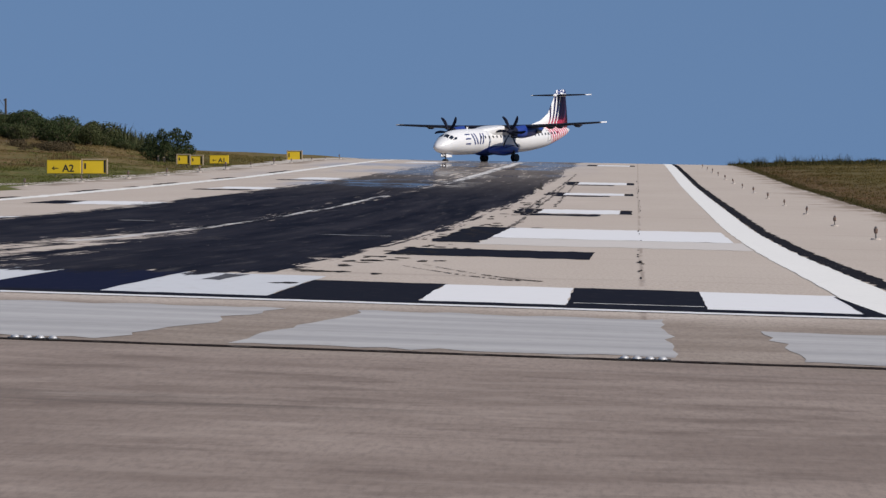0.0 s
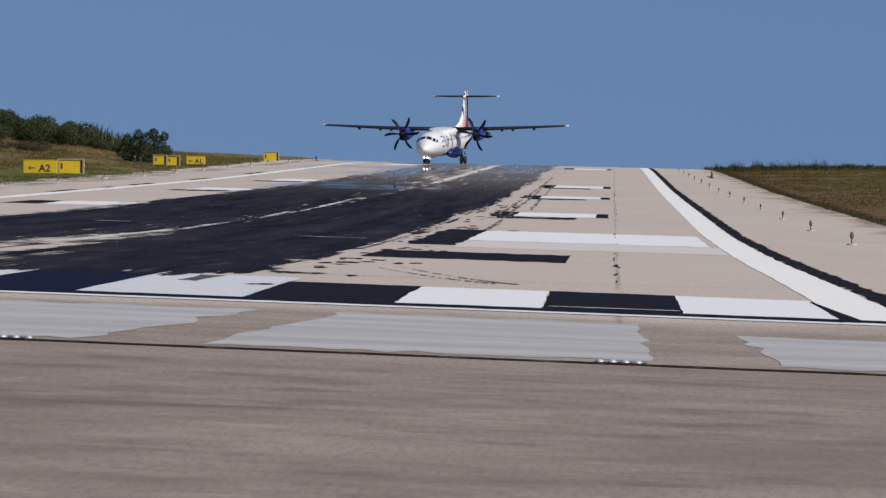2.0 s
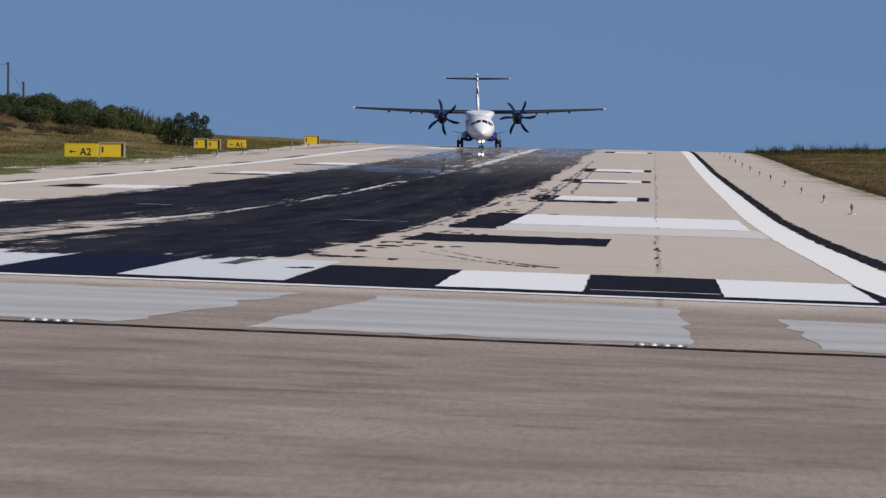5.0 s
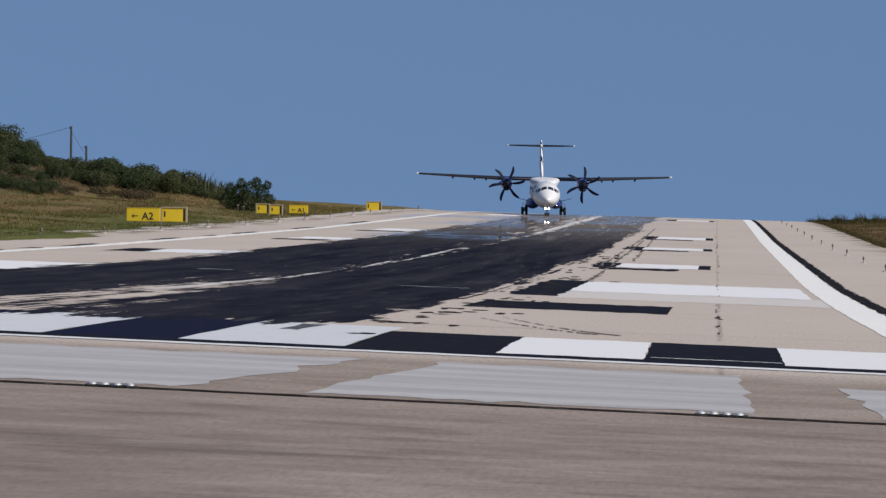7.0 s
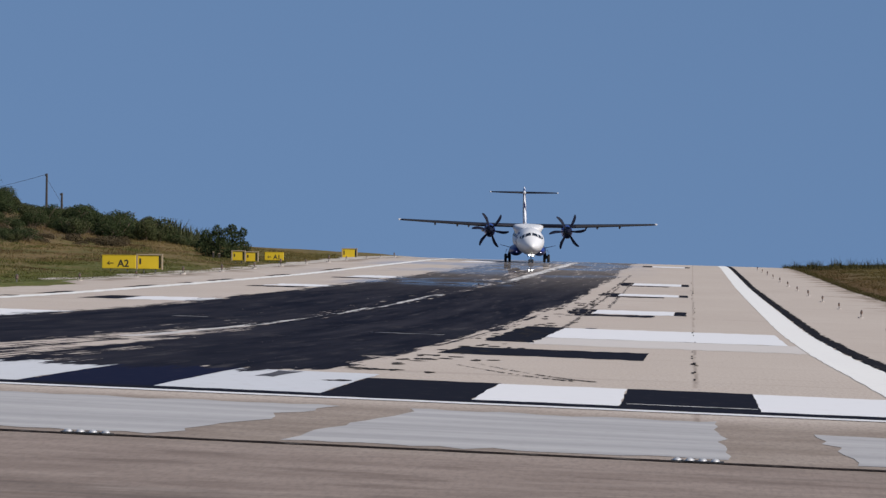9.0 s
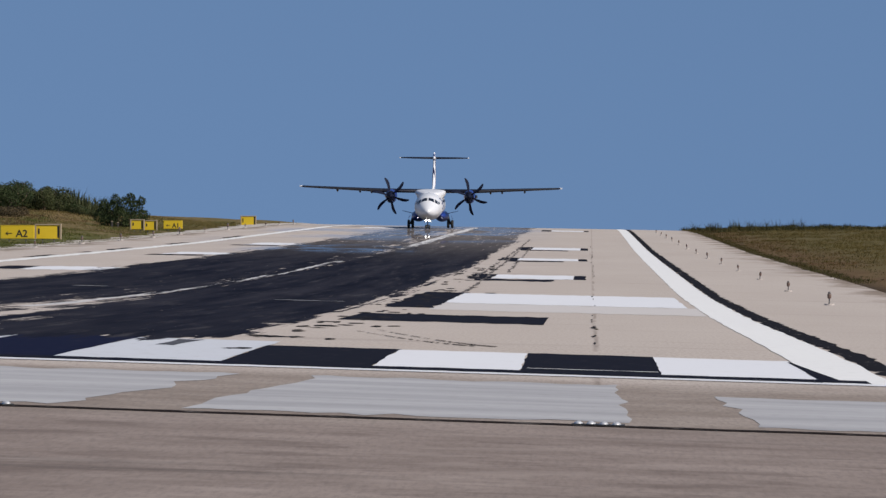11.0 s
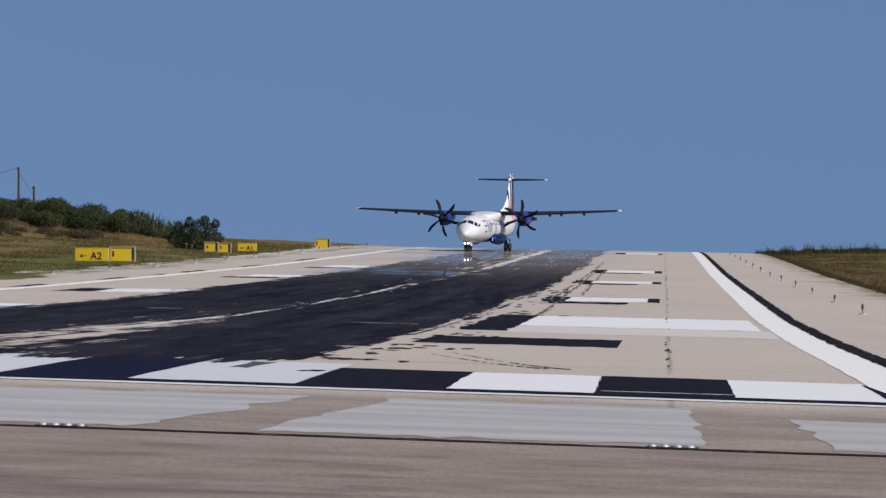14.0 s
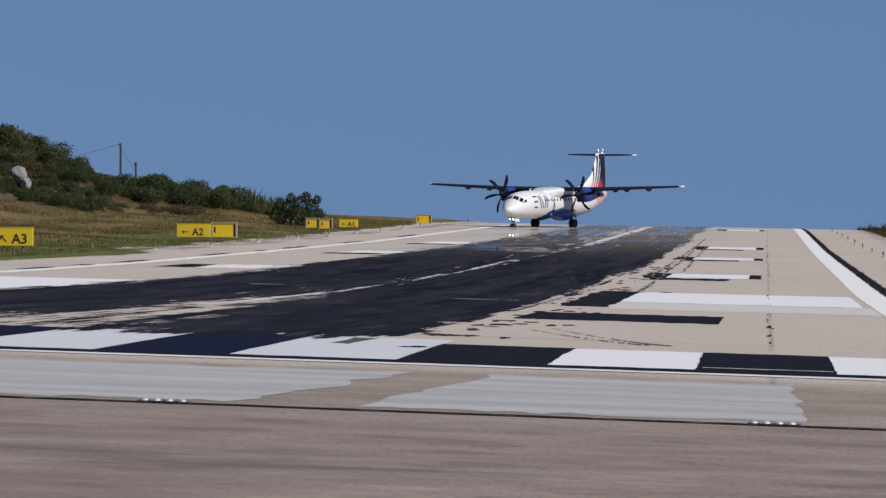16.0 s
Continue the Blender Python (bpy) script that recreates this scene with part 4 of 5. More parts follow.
        part("nacelle_front_shade", loft(bmesh.new(), [[p + Vector((HUB[0] * s, 0, HUB[2])) for p in r] for r in ring]), P_DARK, nac, "dark ring added as shade on the nacelle's front", smooth=True)
        bm = bmesh.new()
        tube(bm, ((HUB[0] + 0.48) * s, 0.6, HUB[2] - 0.05), ((HUB[0] + 0.62) * s, 1.3, HUB[2] - 0.08), 0.2, 0.19, 16)
        part("exhaust_pipe", bm, P_STEEL, nac, "bare steel exhaust stub")
    # tail
    part("tail_fin", surface([(3.3, 3.6, 0, 10.5, 0.02), (3.72, 4.7, 0, 9.4, 0.022), (4.0, 6.6, 0, 7.55, 0.035), (4.4, 8.5, 0, 5.65, 0.065), (5.2, 10.1, 0, 4.0, 0.1), (6.9, 11.35, 0, 2.55, 0.11),
                              (7.55, 11.75, 0, 2.2, 0.1), (7.8, 12.1, 0, 1.6, 0.08)], True), P_FIN, th, "white fin with navy and red bands", smooth=True)
    for s in (1, -1):
        tp = part("tailplane", surface([(0.0, 11.75, 7.15, 2.05, 0.12), (2.4 * s, 12.15, 7.17, 1.6, 0.12), (3.6 * s, 12.4, 7.18, 1.2, 0.1)]), P_WING_SHADED, th, "grey tailplane darkened by painted shade", smooth=True)
        bm = bmesh.new()
        box(bm, (-0.08, -0.1, -0.05), (0.08, 1.1, 0.07), 0.03, Matrix.Translation((3.62 * s, 12.45, 7.18)))
        part("tailplane_tip", bm, P_WHITE, tp, "white tailplane tip")
    bm = loft(bmesh.new(), [[Vector((0.2 * r * math.cos(2 * math.pi * i / 12), y, 7.17 + 0.24 * r * math.sin(2 * math.pi * i / 12))) for i in range(12)] for y, r in ((11.2, 0.1), (11.6, 0.8), (12.6, 1.0), (13.8, 0.7), (14.3, 0.1))])
    part("tail_bullet", bm, P_WHITE, th, "white tail bullet fairing", smooth=True)
    # undercarriage
    meshes = {}
    for s in (1, -1):
        prof = [(-4.3, 0.06, 0.06), (-3.5, 0.5, 0.02), (-2.3, 0.82, -0.02), (-0.8, 0.95, -0.03), (0.6, 0.85, 0.0), (1.7, 0.4, 0.06), (2.2, 0.06, 0.1)]
        part("gear_sponson", loft(bmesh.new(), [[p + Vector((1.22 * s, 0, 1.3)) for p in ring] for ring in revolve(prof, 22, 0.0, 0.78, 0.62)]), P_BLUE, th, "glossy blue undercarriage fairing", smooth=True)
        gear = new("main_gear")
        gear.parent = th
        tagged(gear, "twin-wheel main landing gear")
        bm = bmesh.new()
        tube(bm, (1.7 * s, 0.1, 1.4), (2.05 * s, 0, 0.43), 0.16, 0.12, 12)
        tube(bm, (1.75 * s, -0.45, 1.05), (2.02 * s, 0, 0.5), 0.05, 0.04, 8)
        tube(bm, (1.74 * s, 0, 0.43), (2.36 * s, 0, 0.43), 0.06, 0.06, 10)
        part("gear_leg", bm, P_LEG, gear, "dark landing gear leg")
        for dx in (-0.21, 0.21):
            gear_wheel(gear, 2.05 * s + dx, 0, 0.43, 0.27, meshes)
        bm = bmesh.new()
        box(bm, (-0.02, -0.3, -0.2), (0.02, 0.3, 0.2), 0.01, Matrix.Translation((2.2 * s, 0.1, 1.16)) @ Matrix.Rotation(radians(-24 * s), 4, "Y"))
        part("gear_door", bm, P_BLUE, th, "open blue gear door")
        bm = bmesh.new()
        tube(bm, (1.75 * s, -1.6, 1.55), (2.9 * s, -1.5, 1.82), 0.035, 0.02, 8)
        part("gear_door_rod", bm, P_DARK, th)
        bm = bmesh.new()
        tube(bm, (1.25 * s, -3.6, 1.2), (1.25 * s, -3.84, 1.2), 0.07, 0.07, 14)
        part("landing_lamp", bm, P_LAMP, th, "lit landing lamp")
        # hood added to cut off the lamp's glow from the side
        ring = [[Vector((1.25 * s + r * math.cos(2 * math.pi * i / 14), y, 1.2 + r * math.sin(2 * math.pi * i / 14))) for i in range(14)] for y, r in ((-3.7, 0.07), (-3.72, 0.1), (-4.1, 0.105), (-4.1, 0.085), (-3.8, 0.082))]
        part("added_lamp_hood", loft(bmesh.new(), ring, caps=False), P_BLUE, th)
    gear = new("nose_gear")
    gear.parent = th
    tagged(gear, "twin-wheel nose landing gear")
    bm = bmesh.new()
    tube(bm, (0, -10.7, 1.4), (0, -10.77, 0.3), 0.075, 0.055, 12)
    tube(bm, (0, -10.1, 1.3), (0, -10.72, 0.55), 0.04, 0.035, 8)
    tube(bm, (-0.26, -10.77, 0.3), (0.26, -10.77, 0.3), 0.04, 0.04, 8)
    part("gear_leg", bm, P_METAL, gear, "metal nose gear leg")
    for dx in (-0.17, 0.17):
        gear_wheel(gear, dx, -10.77, 0.3, 0.18, meshes)
    for s in (1, -1):
        bm = bmesh.new()
        box(bm, (-0.015, -0.6, -0.25), (0.015, 0.5, 0.2), 0.006, Matrix.Translation((0.34 * s, -10.5, 1.02)))
        part("nose_gear_door", bm, P_WHITE, gear)
        bm = bmesh.new()
        tube(bm, (0.17 * s, -10.9, 1.02), (0.17 * s, -11.0, 1.02), 0.092, 0.092, 14)
        part("taxi_lamp", bm, P_LAMP, gear, "lit taxi lamp")
        bm = bmesh.new()
        # likewise an added hood, so that the glow shows from ahead only
        ring = [[Vector((0.17 * s + r * math.cos(2 * math.pi * i / 14), y, 1.02 + r * math.sin(2 * math.pi * i / 14))) for i in range(14)] for y, r in ((-10.85, 0.05), (-10.88, 0.11), (-11.26, 0.115), (-11.26, 0.1), (-10.97, 0.095))]
        part("added_lamp_hood", loft(bm, ring, caps=False), P_METAL, gear)
    # aerials
    for y, z in ((-6.5, 3.62), (3.9, 3.65)):
        bm = bmesh.new()
        box(bm, (-0.02, y, z), (0.02, y + 0.3, z + 0.35), 0.008)
        part("aerial", bm, P_WHITE, th)
    return th


def build_propeller(th, s):
    pr = new("propeller")
    pr.parent = th
    tagged(pr, "six-bladed dark propeller")
    pr.matrix_basis = Matrix.Translation((HUB[0] * s, HUB[1], HUB[2]))
    prof = [(-0.62, 0.02, 0), (-0.58, 0.1, 0), (-0.42, 0.2, 0), (-0.15, 0.29, 0), (0.12, 0.33, 0), (0.3, 0.33, 0)]
    part("spinner", loft(bmesh.new(), revolve(prof, 20)), P_DARK, pr, "dark pointed spinner", smooth=True)
    bm = bmesh.new()
    rings = []
    for r, ch, th_, tw, sweep in ((0.25, 0.2, 0.5, 62, 0), (0.5, 0.26, 0.28, 54, 0.01), (0.9, 0.34, 0.14, 42, 0.03), (1.35, 0.36, 0.1, 32, 0.02), (1.7, 0.31, 0.08, 26, -0.06), (1.9, 0.2, 0.08, 23, -0.14), (1.96, 0.08, 0.08, 22, -0.18)):
        ring = []
        for a, h in airfoil(ch, th_, 6):
            v = Matrix.Rotation(radians(tw), 3, "Z") @ Vector((a - ch * 0.5, h, 0))
            ring.append(Vector((v.x + sweep, v.y * 0.9, r)))
        rings.append(ring)
    blade = part("blade", loft(bm, rings), P_DARK, pr, "", smooth=True)
    for i in range(1, 6):
        share("blade", blade, pr, Matrix.Rotation(radians(60 * i), 4, "Y"))
    return pr


plane = build_airliner()
PROP_R = build_propeller(plane, 1)
PROP_L = build_propeller(plane, -1)
# ---------------------------------------------------------------- beside the runway
S_YELLOW = Mat("yellow_sign_face", (0.62, 0.42, 0.012), 0.5)
_n = S_YELLOW.noise(S_YELLOW.coords(), 3.0, 4.0)
S_YELLOW = S_YELLOW.color(S_YELLOW.mix(S_YELLOW.math("MULTIPLY", _n, 0.4), (0.66, 0.46, 0.012), (0.5, 0.33, 0.02))).m
S_BLACK = Mat("black_sign_print", (0.015, 0.015, 0.015), 0.6).m
S_GREY = Mat("dull_galvanised_leg", (0.12, 0.115, 0.11), 0.6, 0.2).m
S_FRAME = Mat("weathered_pale_frame", (0.33, 0.26, 0.17), 0.85).m
S_BASE = Mat("pale_concrete_base", (0.42, 0.37, 0.33), 0.9).m
S_ORANGE = Mat("weathered_orange_lamp_body", (0.14, 0.09, 0.068), 0.7).m
S_GLASS = Mat("lamp_glass", (0.09, 0.08, 0.075), 0.3).m
S_STUD = Mat("bright_lamp_metal", (0.5, 0.5, 0.5), 0.5, 0.4).m
S_STONE = Mat("pale_limestone", (0.42, 0.4, 0.37), 0.9)
_n = S_STONE.noise(S_STONE.coords(), 2.0, 6.0, 0.7)
S_STONE = S_STONE.color(S_STONE.mix(_n, (0.12, 0.12, 0.118), (0.26, 0.258, 0.255))).bump(_n, 0.6, 0.05).m


def text_part(word, size, m, parent):
    cu = bpy.data.curves.new("lettering", "FONT")
    cu.body, cu.size, cu.extrude, cu.offset = word, size, 0.004, 0.012
    cu.align_x = "LEFT"
    tmp = bpy.data.objects.new("lettering", cu)
    me = bpy.data.meshes.new_from_object(tmp)
    bpy.data.objects.remove(tmp)
    me.materials.clear()
    me.materials.append(S_BLACK)
    ob = new("lettering", me)
    ob.parent = parent
    ob.matrix_basis = m
    return tagged(ob, "black lettering")


def arrow_part(parent, x, z, ang, size, yf):
    bm = bmesh.new()
    m = Matrix.Translation((x, yf, z)) @ Matrix.Rotation(radians(ang), 4, "Y")
    s = size
    box(bm, (-0.42 * s, -0.008, -0.06 * s), (0.5 * s, 0.004, 0.06 * s), 0.0, m)
    for d in (1, -1):
        box(bm, (-0.02 * s, -0.008, -0.055 * s), (0.42 * s, 0.004, 0.055 * s), 0.0, m @ Matrix.Translation((-0.46 * s, 0, 0)) @ Matrix.Rotation(radians(40 * d), 4, "Y"))
    return part("arrow", bm, S_BLACK, parent, "black arrow")


def build_sign(x, y, width, height, word="", arrow=None, back=False, turn=0.0, foot=0.28):
    z = land_z(x, y)
    th = thing("taxiway_sign", pose(x, y, z, 0, 0, turn), "yellow taxiway sign on short legs in grass" if not back else "yellow taxiway sign with framed blank face in grass", "sign", "taxiway signs")
    bm = box(bmesh.new(), (-width / 2, -0.1, foot), (width / 2, 0.1, foot + height), 0.025)
    board = part("board", bm, S_YELLOW, th)
    if back:
        for q in (1, -1):
            xx = q * (width / 2 + 0.05)
            part("frame_post", box(bmesh.new(), (xx - 0.045, -0.17, foot - 0.04), (xx + 0.045, 0.1, foot + height + 0.09), 0.012), S_FRAME, th, "weathered pale frame post")
            # black strips on the board imitate the dark gaps inside the frame
            xx = q * (width / 2 - 0.1 if q > 0 else width / 2 - 0.16)
            part("gap_shade_strip", box(bmesh.new(), (xx - 0.055, -0.112, foot + (0.06 if q > 0 else 0.3)), (xx + 0.055, -0.1, foot + height - (0.04 if q > 0 else 0.2)), 0.004), S_BLACK, th)
        part("frame_rail", box(bmesh.new(), (-width / 2, -0.15, foot + height + 0.01), (width / 2, 0.08, foot + height + 0.08), 0.012), S_FRAME, th, "weathered pale frame rail")
    else:
        part("rim", box(bmesh.new(), (-width / 2, -0.115, foot + height - 0.03), (width / 2, -0.1, foot + height), 0.004), S_YELLOW, th)
    n = max(2, int(width / 0.9))
    for i in range(n):
        xx = -width / 2 + width * (i + 0.5) / n
        bm = bmesh.new()
        tube(bm, (xx, 0, -0.1), (xx, 0, foot), 0.035, 0.035, 8)
        part("leg", bm, S_GREY, th)
    if arrow is not None:
        arrow_part(th, -width * 0.25, foot + height * 0.4, arrow, height * 0.46, -0.106)
    if word:
        text_part(word, height * 0.74, Matrix.Translation((-width * 0.04, -0.106, foot + height * 0.14)) @ Matrix.Rotation(radians(90), 4, "X"), board)
    return th


# nearest first
build_sign(-36.3, 222, 1.92, 0.9, "A3", 45, foot=0.28)
build_sign(-36.35, 293, 2.15, 0.86, "A2", 0, foot=0.26)
build_sign(-34.45, 293.5, 1.5, 0.86, "", None, back=True, foot=0.3)
build_sign(-37.65, 384, 1.0, 0.75, "", None, back=True)
build_sign(-36.6, 384.5, 0.95, 0.75, "", None, back=True)
build_sign(-36.3, 402, 1.65, 0.72, "A1", 0)
build_sign(-35.5, 480, 1.45, 0.92, "", None, back=True)


def build_edge_light():
    th = thing("runway_edge_light", pose(0, 0, 0), "small weathered orange runway edge light on stem", "runway light", "runway edge lights")
    bm = bmesh.new()
    tube(bm, (0, 0, -0.05), (0, 0, 0.05), 0.17, 0.15, 12)
    part("base", bm, S_BASE, th)
    bm = bmesh.new()
    tube(bm, (0, 0, 0.03), (0, 0, 0.22), 0.025, 0.022, 8)
    part("stem", bm, S_GREY, th)
    bm = bmesh.new()
    loft(bm, [[Vector((r * math.cos(2 * math.pi * i / 12), r * math.sin(2 * math.pi * i / 12), z)) for i in range(12)] for z, r in ((0.2, 0.035), (0.24, 0.06), (0.33, 0.065), (0.35, 0.05))])
    part("housing", bm, S_ORANGE, th)
    bm = bmesh.new()
    loft(bm, [[Vector((r * math.cos(2 * math.pi * i / 12), r * math.sin(2 * math.pi * i / 12), z)) for i in range(12)] for z, r in ((0.345, 0.05), (0.39, 0.045), (0.42, 0.02))])
    part("lens", bm, S_GLASS, th, smooth=True)
    return th


def build_lights():
    rnd = random.Random(5)
    proto = build_edge_light()
    ys = [143 + 27.2 * i for i in range(13)]
    proto.matrix_basis = pose(7.35, ys[0], pave_z(7.35, ys[0]))
    for y in ys[1:]:
        x = 7.3 - 0.002 * (y - 143)
        m = pose(x, y, pave_z(x, y), rnd.uniform(-7, 7), rnd.uniform(-7, 7), rnd.uniform(0, 360))
        ob = copy_thing(proto, m)
        ob.matrix_basis = m @ Matrix.Scale(rnd.uniform(0.75, 0.95), 4)
    for i in range(15):
        y = 176 + 24 * i
        x = -32.7 + rnd.uniform(-0.2, 0.2)
        m = pose(x, y, pave_z(x, y), rnd.uniform(-9, 9), rnd.uniform(-9, 9), rnd.uniform(0, 360))
        ob = copy_thing(proto, m)
        ob.matrix_basis = m @ Matrix.Scale(rnd.choice((1.0, 1.25, 1.5)), 4)
    # groups of four bright low lamps in the slot before the threshold
    lamp = thing("threshold_lamp", pose(0, 0, 0), "low bright metal lamp set in the pavement slot", "runway light", "threshold lamps")
    bm = bmesh.new()
    loft(bm, [[Vector((r * math.cos(2 * math.pi * i / 12), r * 1.3 * math.sin(2 * math.pi * i / 12), z)) for i in range(12)] for z, r in ((0.0, 0.048), (0.016, 0.042), (0.03, 0.024), (0.034, 0.008))])
    part("dome", bm, S_STUD, lamp, smooth=True)
    bm = box(bmesh.new(), (-0.062, -0.1, -0.01), (0.062, 0.1, 0.008), 0.003)
    part("plate", bm, S_BLACK, lamp)
    lamp.matrix_basis = pose(-0.12, 45.4, pave_z(-0.12, 45.4) + 0.012)
    for gx in (0.0, -6.0, -12.0):
        for j in range(4):
            x = gx - 0.12 + j * 0.125
            if gx == 0 and j == 0:
                continue
            copy_thing(lamp, pose(x, 45.4, pave_z(x, 45.4) + 0.012, 0, 0, rnd.uniform(-20, 20)))


build_lights()


# ---------------------------------------------------------------- plants
def leaf_cloud(seed, blobs, count, size, flat=0.75):
    """Leaves scattered in the outer shell of a few overlapping lumps."""
    rnd = random.Random(seed)
    verts, faces = [], []
    tot = sum(r ** 2 for *_, r in blobs)
    for cx, cy, cz, r in blobs:
        for _ in range(int(count * r * r / tot)):
            d = Vector((rnd.gauss(0, 1), rnd.gauss(0, 1), rnd.gauss(0, 1))).normalized()
            if d.z < -0.8:
                d.z = -d.z
            rr = r * (0.72 + 0.42 * rnd.random() ** 1.4)
            rr *= 1 + 0.25 * noise.noise(d * 2.2 + Vector((seed, cx, cy)))
            c = Vector((cx, cy, cz)) + Vector((d.x * rr, d.y * rr, d.z * rr * flat))
            q = (d + Vector((rnd.gauss(0, 0.6), rnd.gauss(0, 0.6), rnd.gauss(0, 0.6)))).normalized().to_track_quat("Z", "Y").to_matrix()
            q = q @ Matrix.Rotation(rnd.uniform(0, 6.28), 3, "Z")
            s = size * rnd.uniform(0.6, 1.3)
            i = len(verts)
            for a, b, h in ((-1, 0, 0), (0, -0.5, 0.12), (1, 0, 0), (0, 0.5, 0.12)):
                verts.append(c + q @ Vector((a * s, b * s, h * s)))
            faces.append((i, i + 1, i + 2, i + 3))
    me = bpy.data.meshes.new("crown")
    me.from_pydata(verts, [], faces)
    me.update()
    return me


def build_shrub(seed, blobs, count, size, material, label, spikes=0):
    th = thing("shrub", pose(0, 0, 0), label, "shrub", "shrubs on the hill")
    rnd = random.Random(seed)
    bm = bmesh.new()
    for bx, by, bz, r in blobs:
        top = Vector((bx, by, bz))
        mid = Vector((bx * 0.4, by * 0.4, bz * 0.45))
        tube(bm, (bx * 0.1, by * 0.1, -0.3), mid, 0.09, 0.06, 7)
        tube(bm, mid, top, 0.06, 0.025, 6)
        for _ in range(3):
            tip = top + Vector((rnd.uniform(-1, 1) * r, rnd.uniform(-1, 1) * r, rnd.uniform(0.2, 0.9) * r))
            tube(bm, top, tip, 0.022, 0.008, 5)
    part("trunk", bm, M_BARK, th, "grey woody stems")
    me = leaf_cloud(seed, blobs, count, size)
    me.materials.append(material)
    cr = new("crown", me)
    cr.parent = th
    return th


def build_plants():
    rnd = random.Random(21)
    protos = []
    for i in range(4):
        blobs = [(rnd.uniform(-1.1, 1.1), rnd.uniform(-0.9, 0.9), rnd.uniform(0.7, 1.5), rnd.uniform(0.5, 0.85)) for _ in range(7)]
        protos.append(build_shrub(40 + i, blobs, 3600, 0.072, M_LEAF if i % 2 else M_LEAF_OLIVE,
                                  "dense dark green evergreen shrub on the hill" if i % 2 else "dense olive green scrub bush on the hill"))
    # low dry scrub
    blobs = [(rnd.uniform(-1.0, 1.0), rnd.uniform(-0.8, 0.8), rnd.uniform(0.25, 0.6), rnd.uniform(0.45, 0.7)) for _ in range(6)]
    dry = build_shrub(51, blobs, 2000, 0.075, M_LEAF_DRY, "low dry brown scrub on the hillside")
    # spiky cane clump
    cane = thing("cane_clump", pose(0, 0, 0), "spiky upright olive green cane clump on ridge", "cane plant", "canes on the ridge")
    verts, faces = [], []
    for _ in range(420):
        a, bx, by = rnd.uniform(0, 6.283), rnd.gauss(0, 0.8), rnd.gauss(0, 0.6)
        h = rnd.uniform(0.7, 1.9) * (1 - 0.12 * abs(bx))
        ln = rnd.uniform(0.3, 1.0)
        dx, dy, w = math.cos(a), math.sin(a), rnd.uniform(0.025, 0.05)
        i = len(verts)
        verts += [(bx - dy * w, by + dx * w, 0), (bx + dy * w, by - dx * w, 0), (bx + dx * ln * 0.4 + dy * w, by + dy * ln * 0.4 - dx * w, h * 0.7),
                  (bx + dx * ln * 0.4 - dy * w, by + dy * ln * 0.4 + dx * w, h * 0.7), (bx + dx * ln, by + dy * ln, h)]
        faces += [(i, i + 1, i + 2, i + 3), (i + 3, i + 2, i + 4)]
    me = bpy.data.meshes.new("foliage")
    me.from_pydata(verts, [], faces)
    me.update()
    me.materials.append(M_CANE)
    bl = new("foliage", me)
    bl.parent = cane
    # the lone round bush at the brow
    lone = build_shrub(60, [(-1.9, 0, 0.95, 0.6), (-1.5, 0, 1.6, 0.55), (-0.75, 0.2, 1.35, 0.75), (-0.5, 0, 2.0, 0.45), (0.35, 0, 1.55, 0.8), (0.95, 0, 2.05, 0.45), (1.45, 0.1, 1.5, 0.65),
                            (1.95, 0.1, 1.9, 0.4), (2.2, 0, 1.0, 0.5), (0.0, -0.5, 0.75, 1.0), (1.3, -0.2, 0.6, 0.9), (-1.1, -0.2, 0.6, 0.8), (2.5, 0, 0.4, 0.5)],
                       8600, 0.078, M_LEAF, "lone rounded dark green bush in dry grass")
    lone.matrix_basis = pose(-40.9, 402, land_z(-40.9, 402) - 0.4) @ Matrix.Diagonal((0.94, 1.0, 1.4, 1))
    spots = []
    for row, (d0, d1, y0, y1, num) in enumerate(((17, 62, 434, 446, 54), (17, 62, 420, 434, 46), (21, 64, 408, 420, 36), (25, 66, 395, 407, 26), (29, 70, 378, 394, 28), (35, 70, 362, 378, 12))):
        for i in range(num):
            f = (i + rnd.uniform(0.1, 0.9)) / num
            d = d0 + (d1 - d0) * f
            spots.append((LEFT_EDGE - d, rnd.uniform(y0, y1), rnd.choice(protos), (rnd.uniform(0.92, 1.5) if d < 26 else rnd.uniform(0.8, 1.35) if d < 36 else rnd.uniform(0.9, 1.6)) * (0.85 if row > 2 else 1.05)))
    for i in range(36):
        d = rnd.uniform(24, 52)
        spots.append((LEFT_EDGE - d, rnd.uniform(362, 388) - 0.3 * max(0, d - 30), rnd.choice([dry, dry, dry] + protos), rnd.uniform(0.65, 1.1)))
    for i in range(54):
        d = rnd.uniform(16, 60)
        spots.append((LEFT_EDGE - d, rnd.uniform(396, 426) - 0.75 * max(0, d - 22), dry, rnd.uniform(0.8, 1.35)))
    for i in range(46):
        d = rnd.uniform(21, 38)
        spots.append((LEFT_EDGE - d, rnd.uniform(366, 384), rnd.choice([dry] + protos), rnd.uniform(0.5, 0.85)))
    for i in range(12):
        spots.append((-61.5 + rnd.uniform(-2.2, 2.2), rnd.uniform(372, 377), rnd.choice([dry] + protos), rnd.uniform(0.45, 0.7)))
    # low dry scrub that thins out down the slope
    for i in range(90):
        d = rnd.uniform(15, 44)
        foot = float(np.interp(d, [15, 20, 30, 44], [410, 392, 362, 356]))
        spots.append((LEFT_EDGE - d, foot - rnd.random() ** 2 * 14 + 5, dry, rnd.uniform(0.28, 0.6)))
    spots.append((-66.9, 444, protos[1], 1.2))
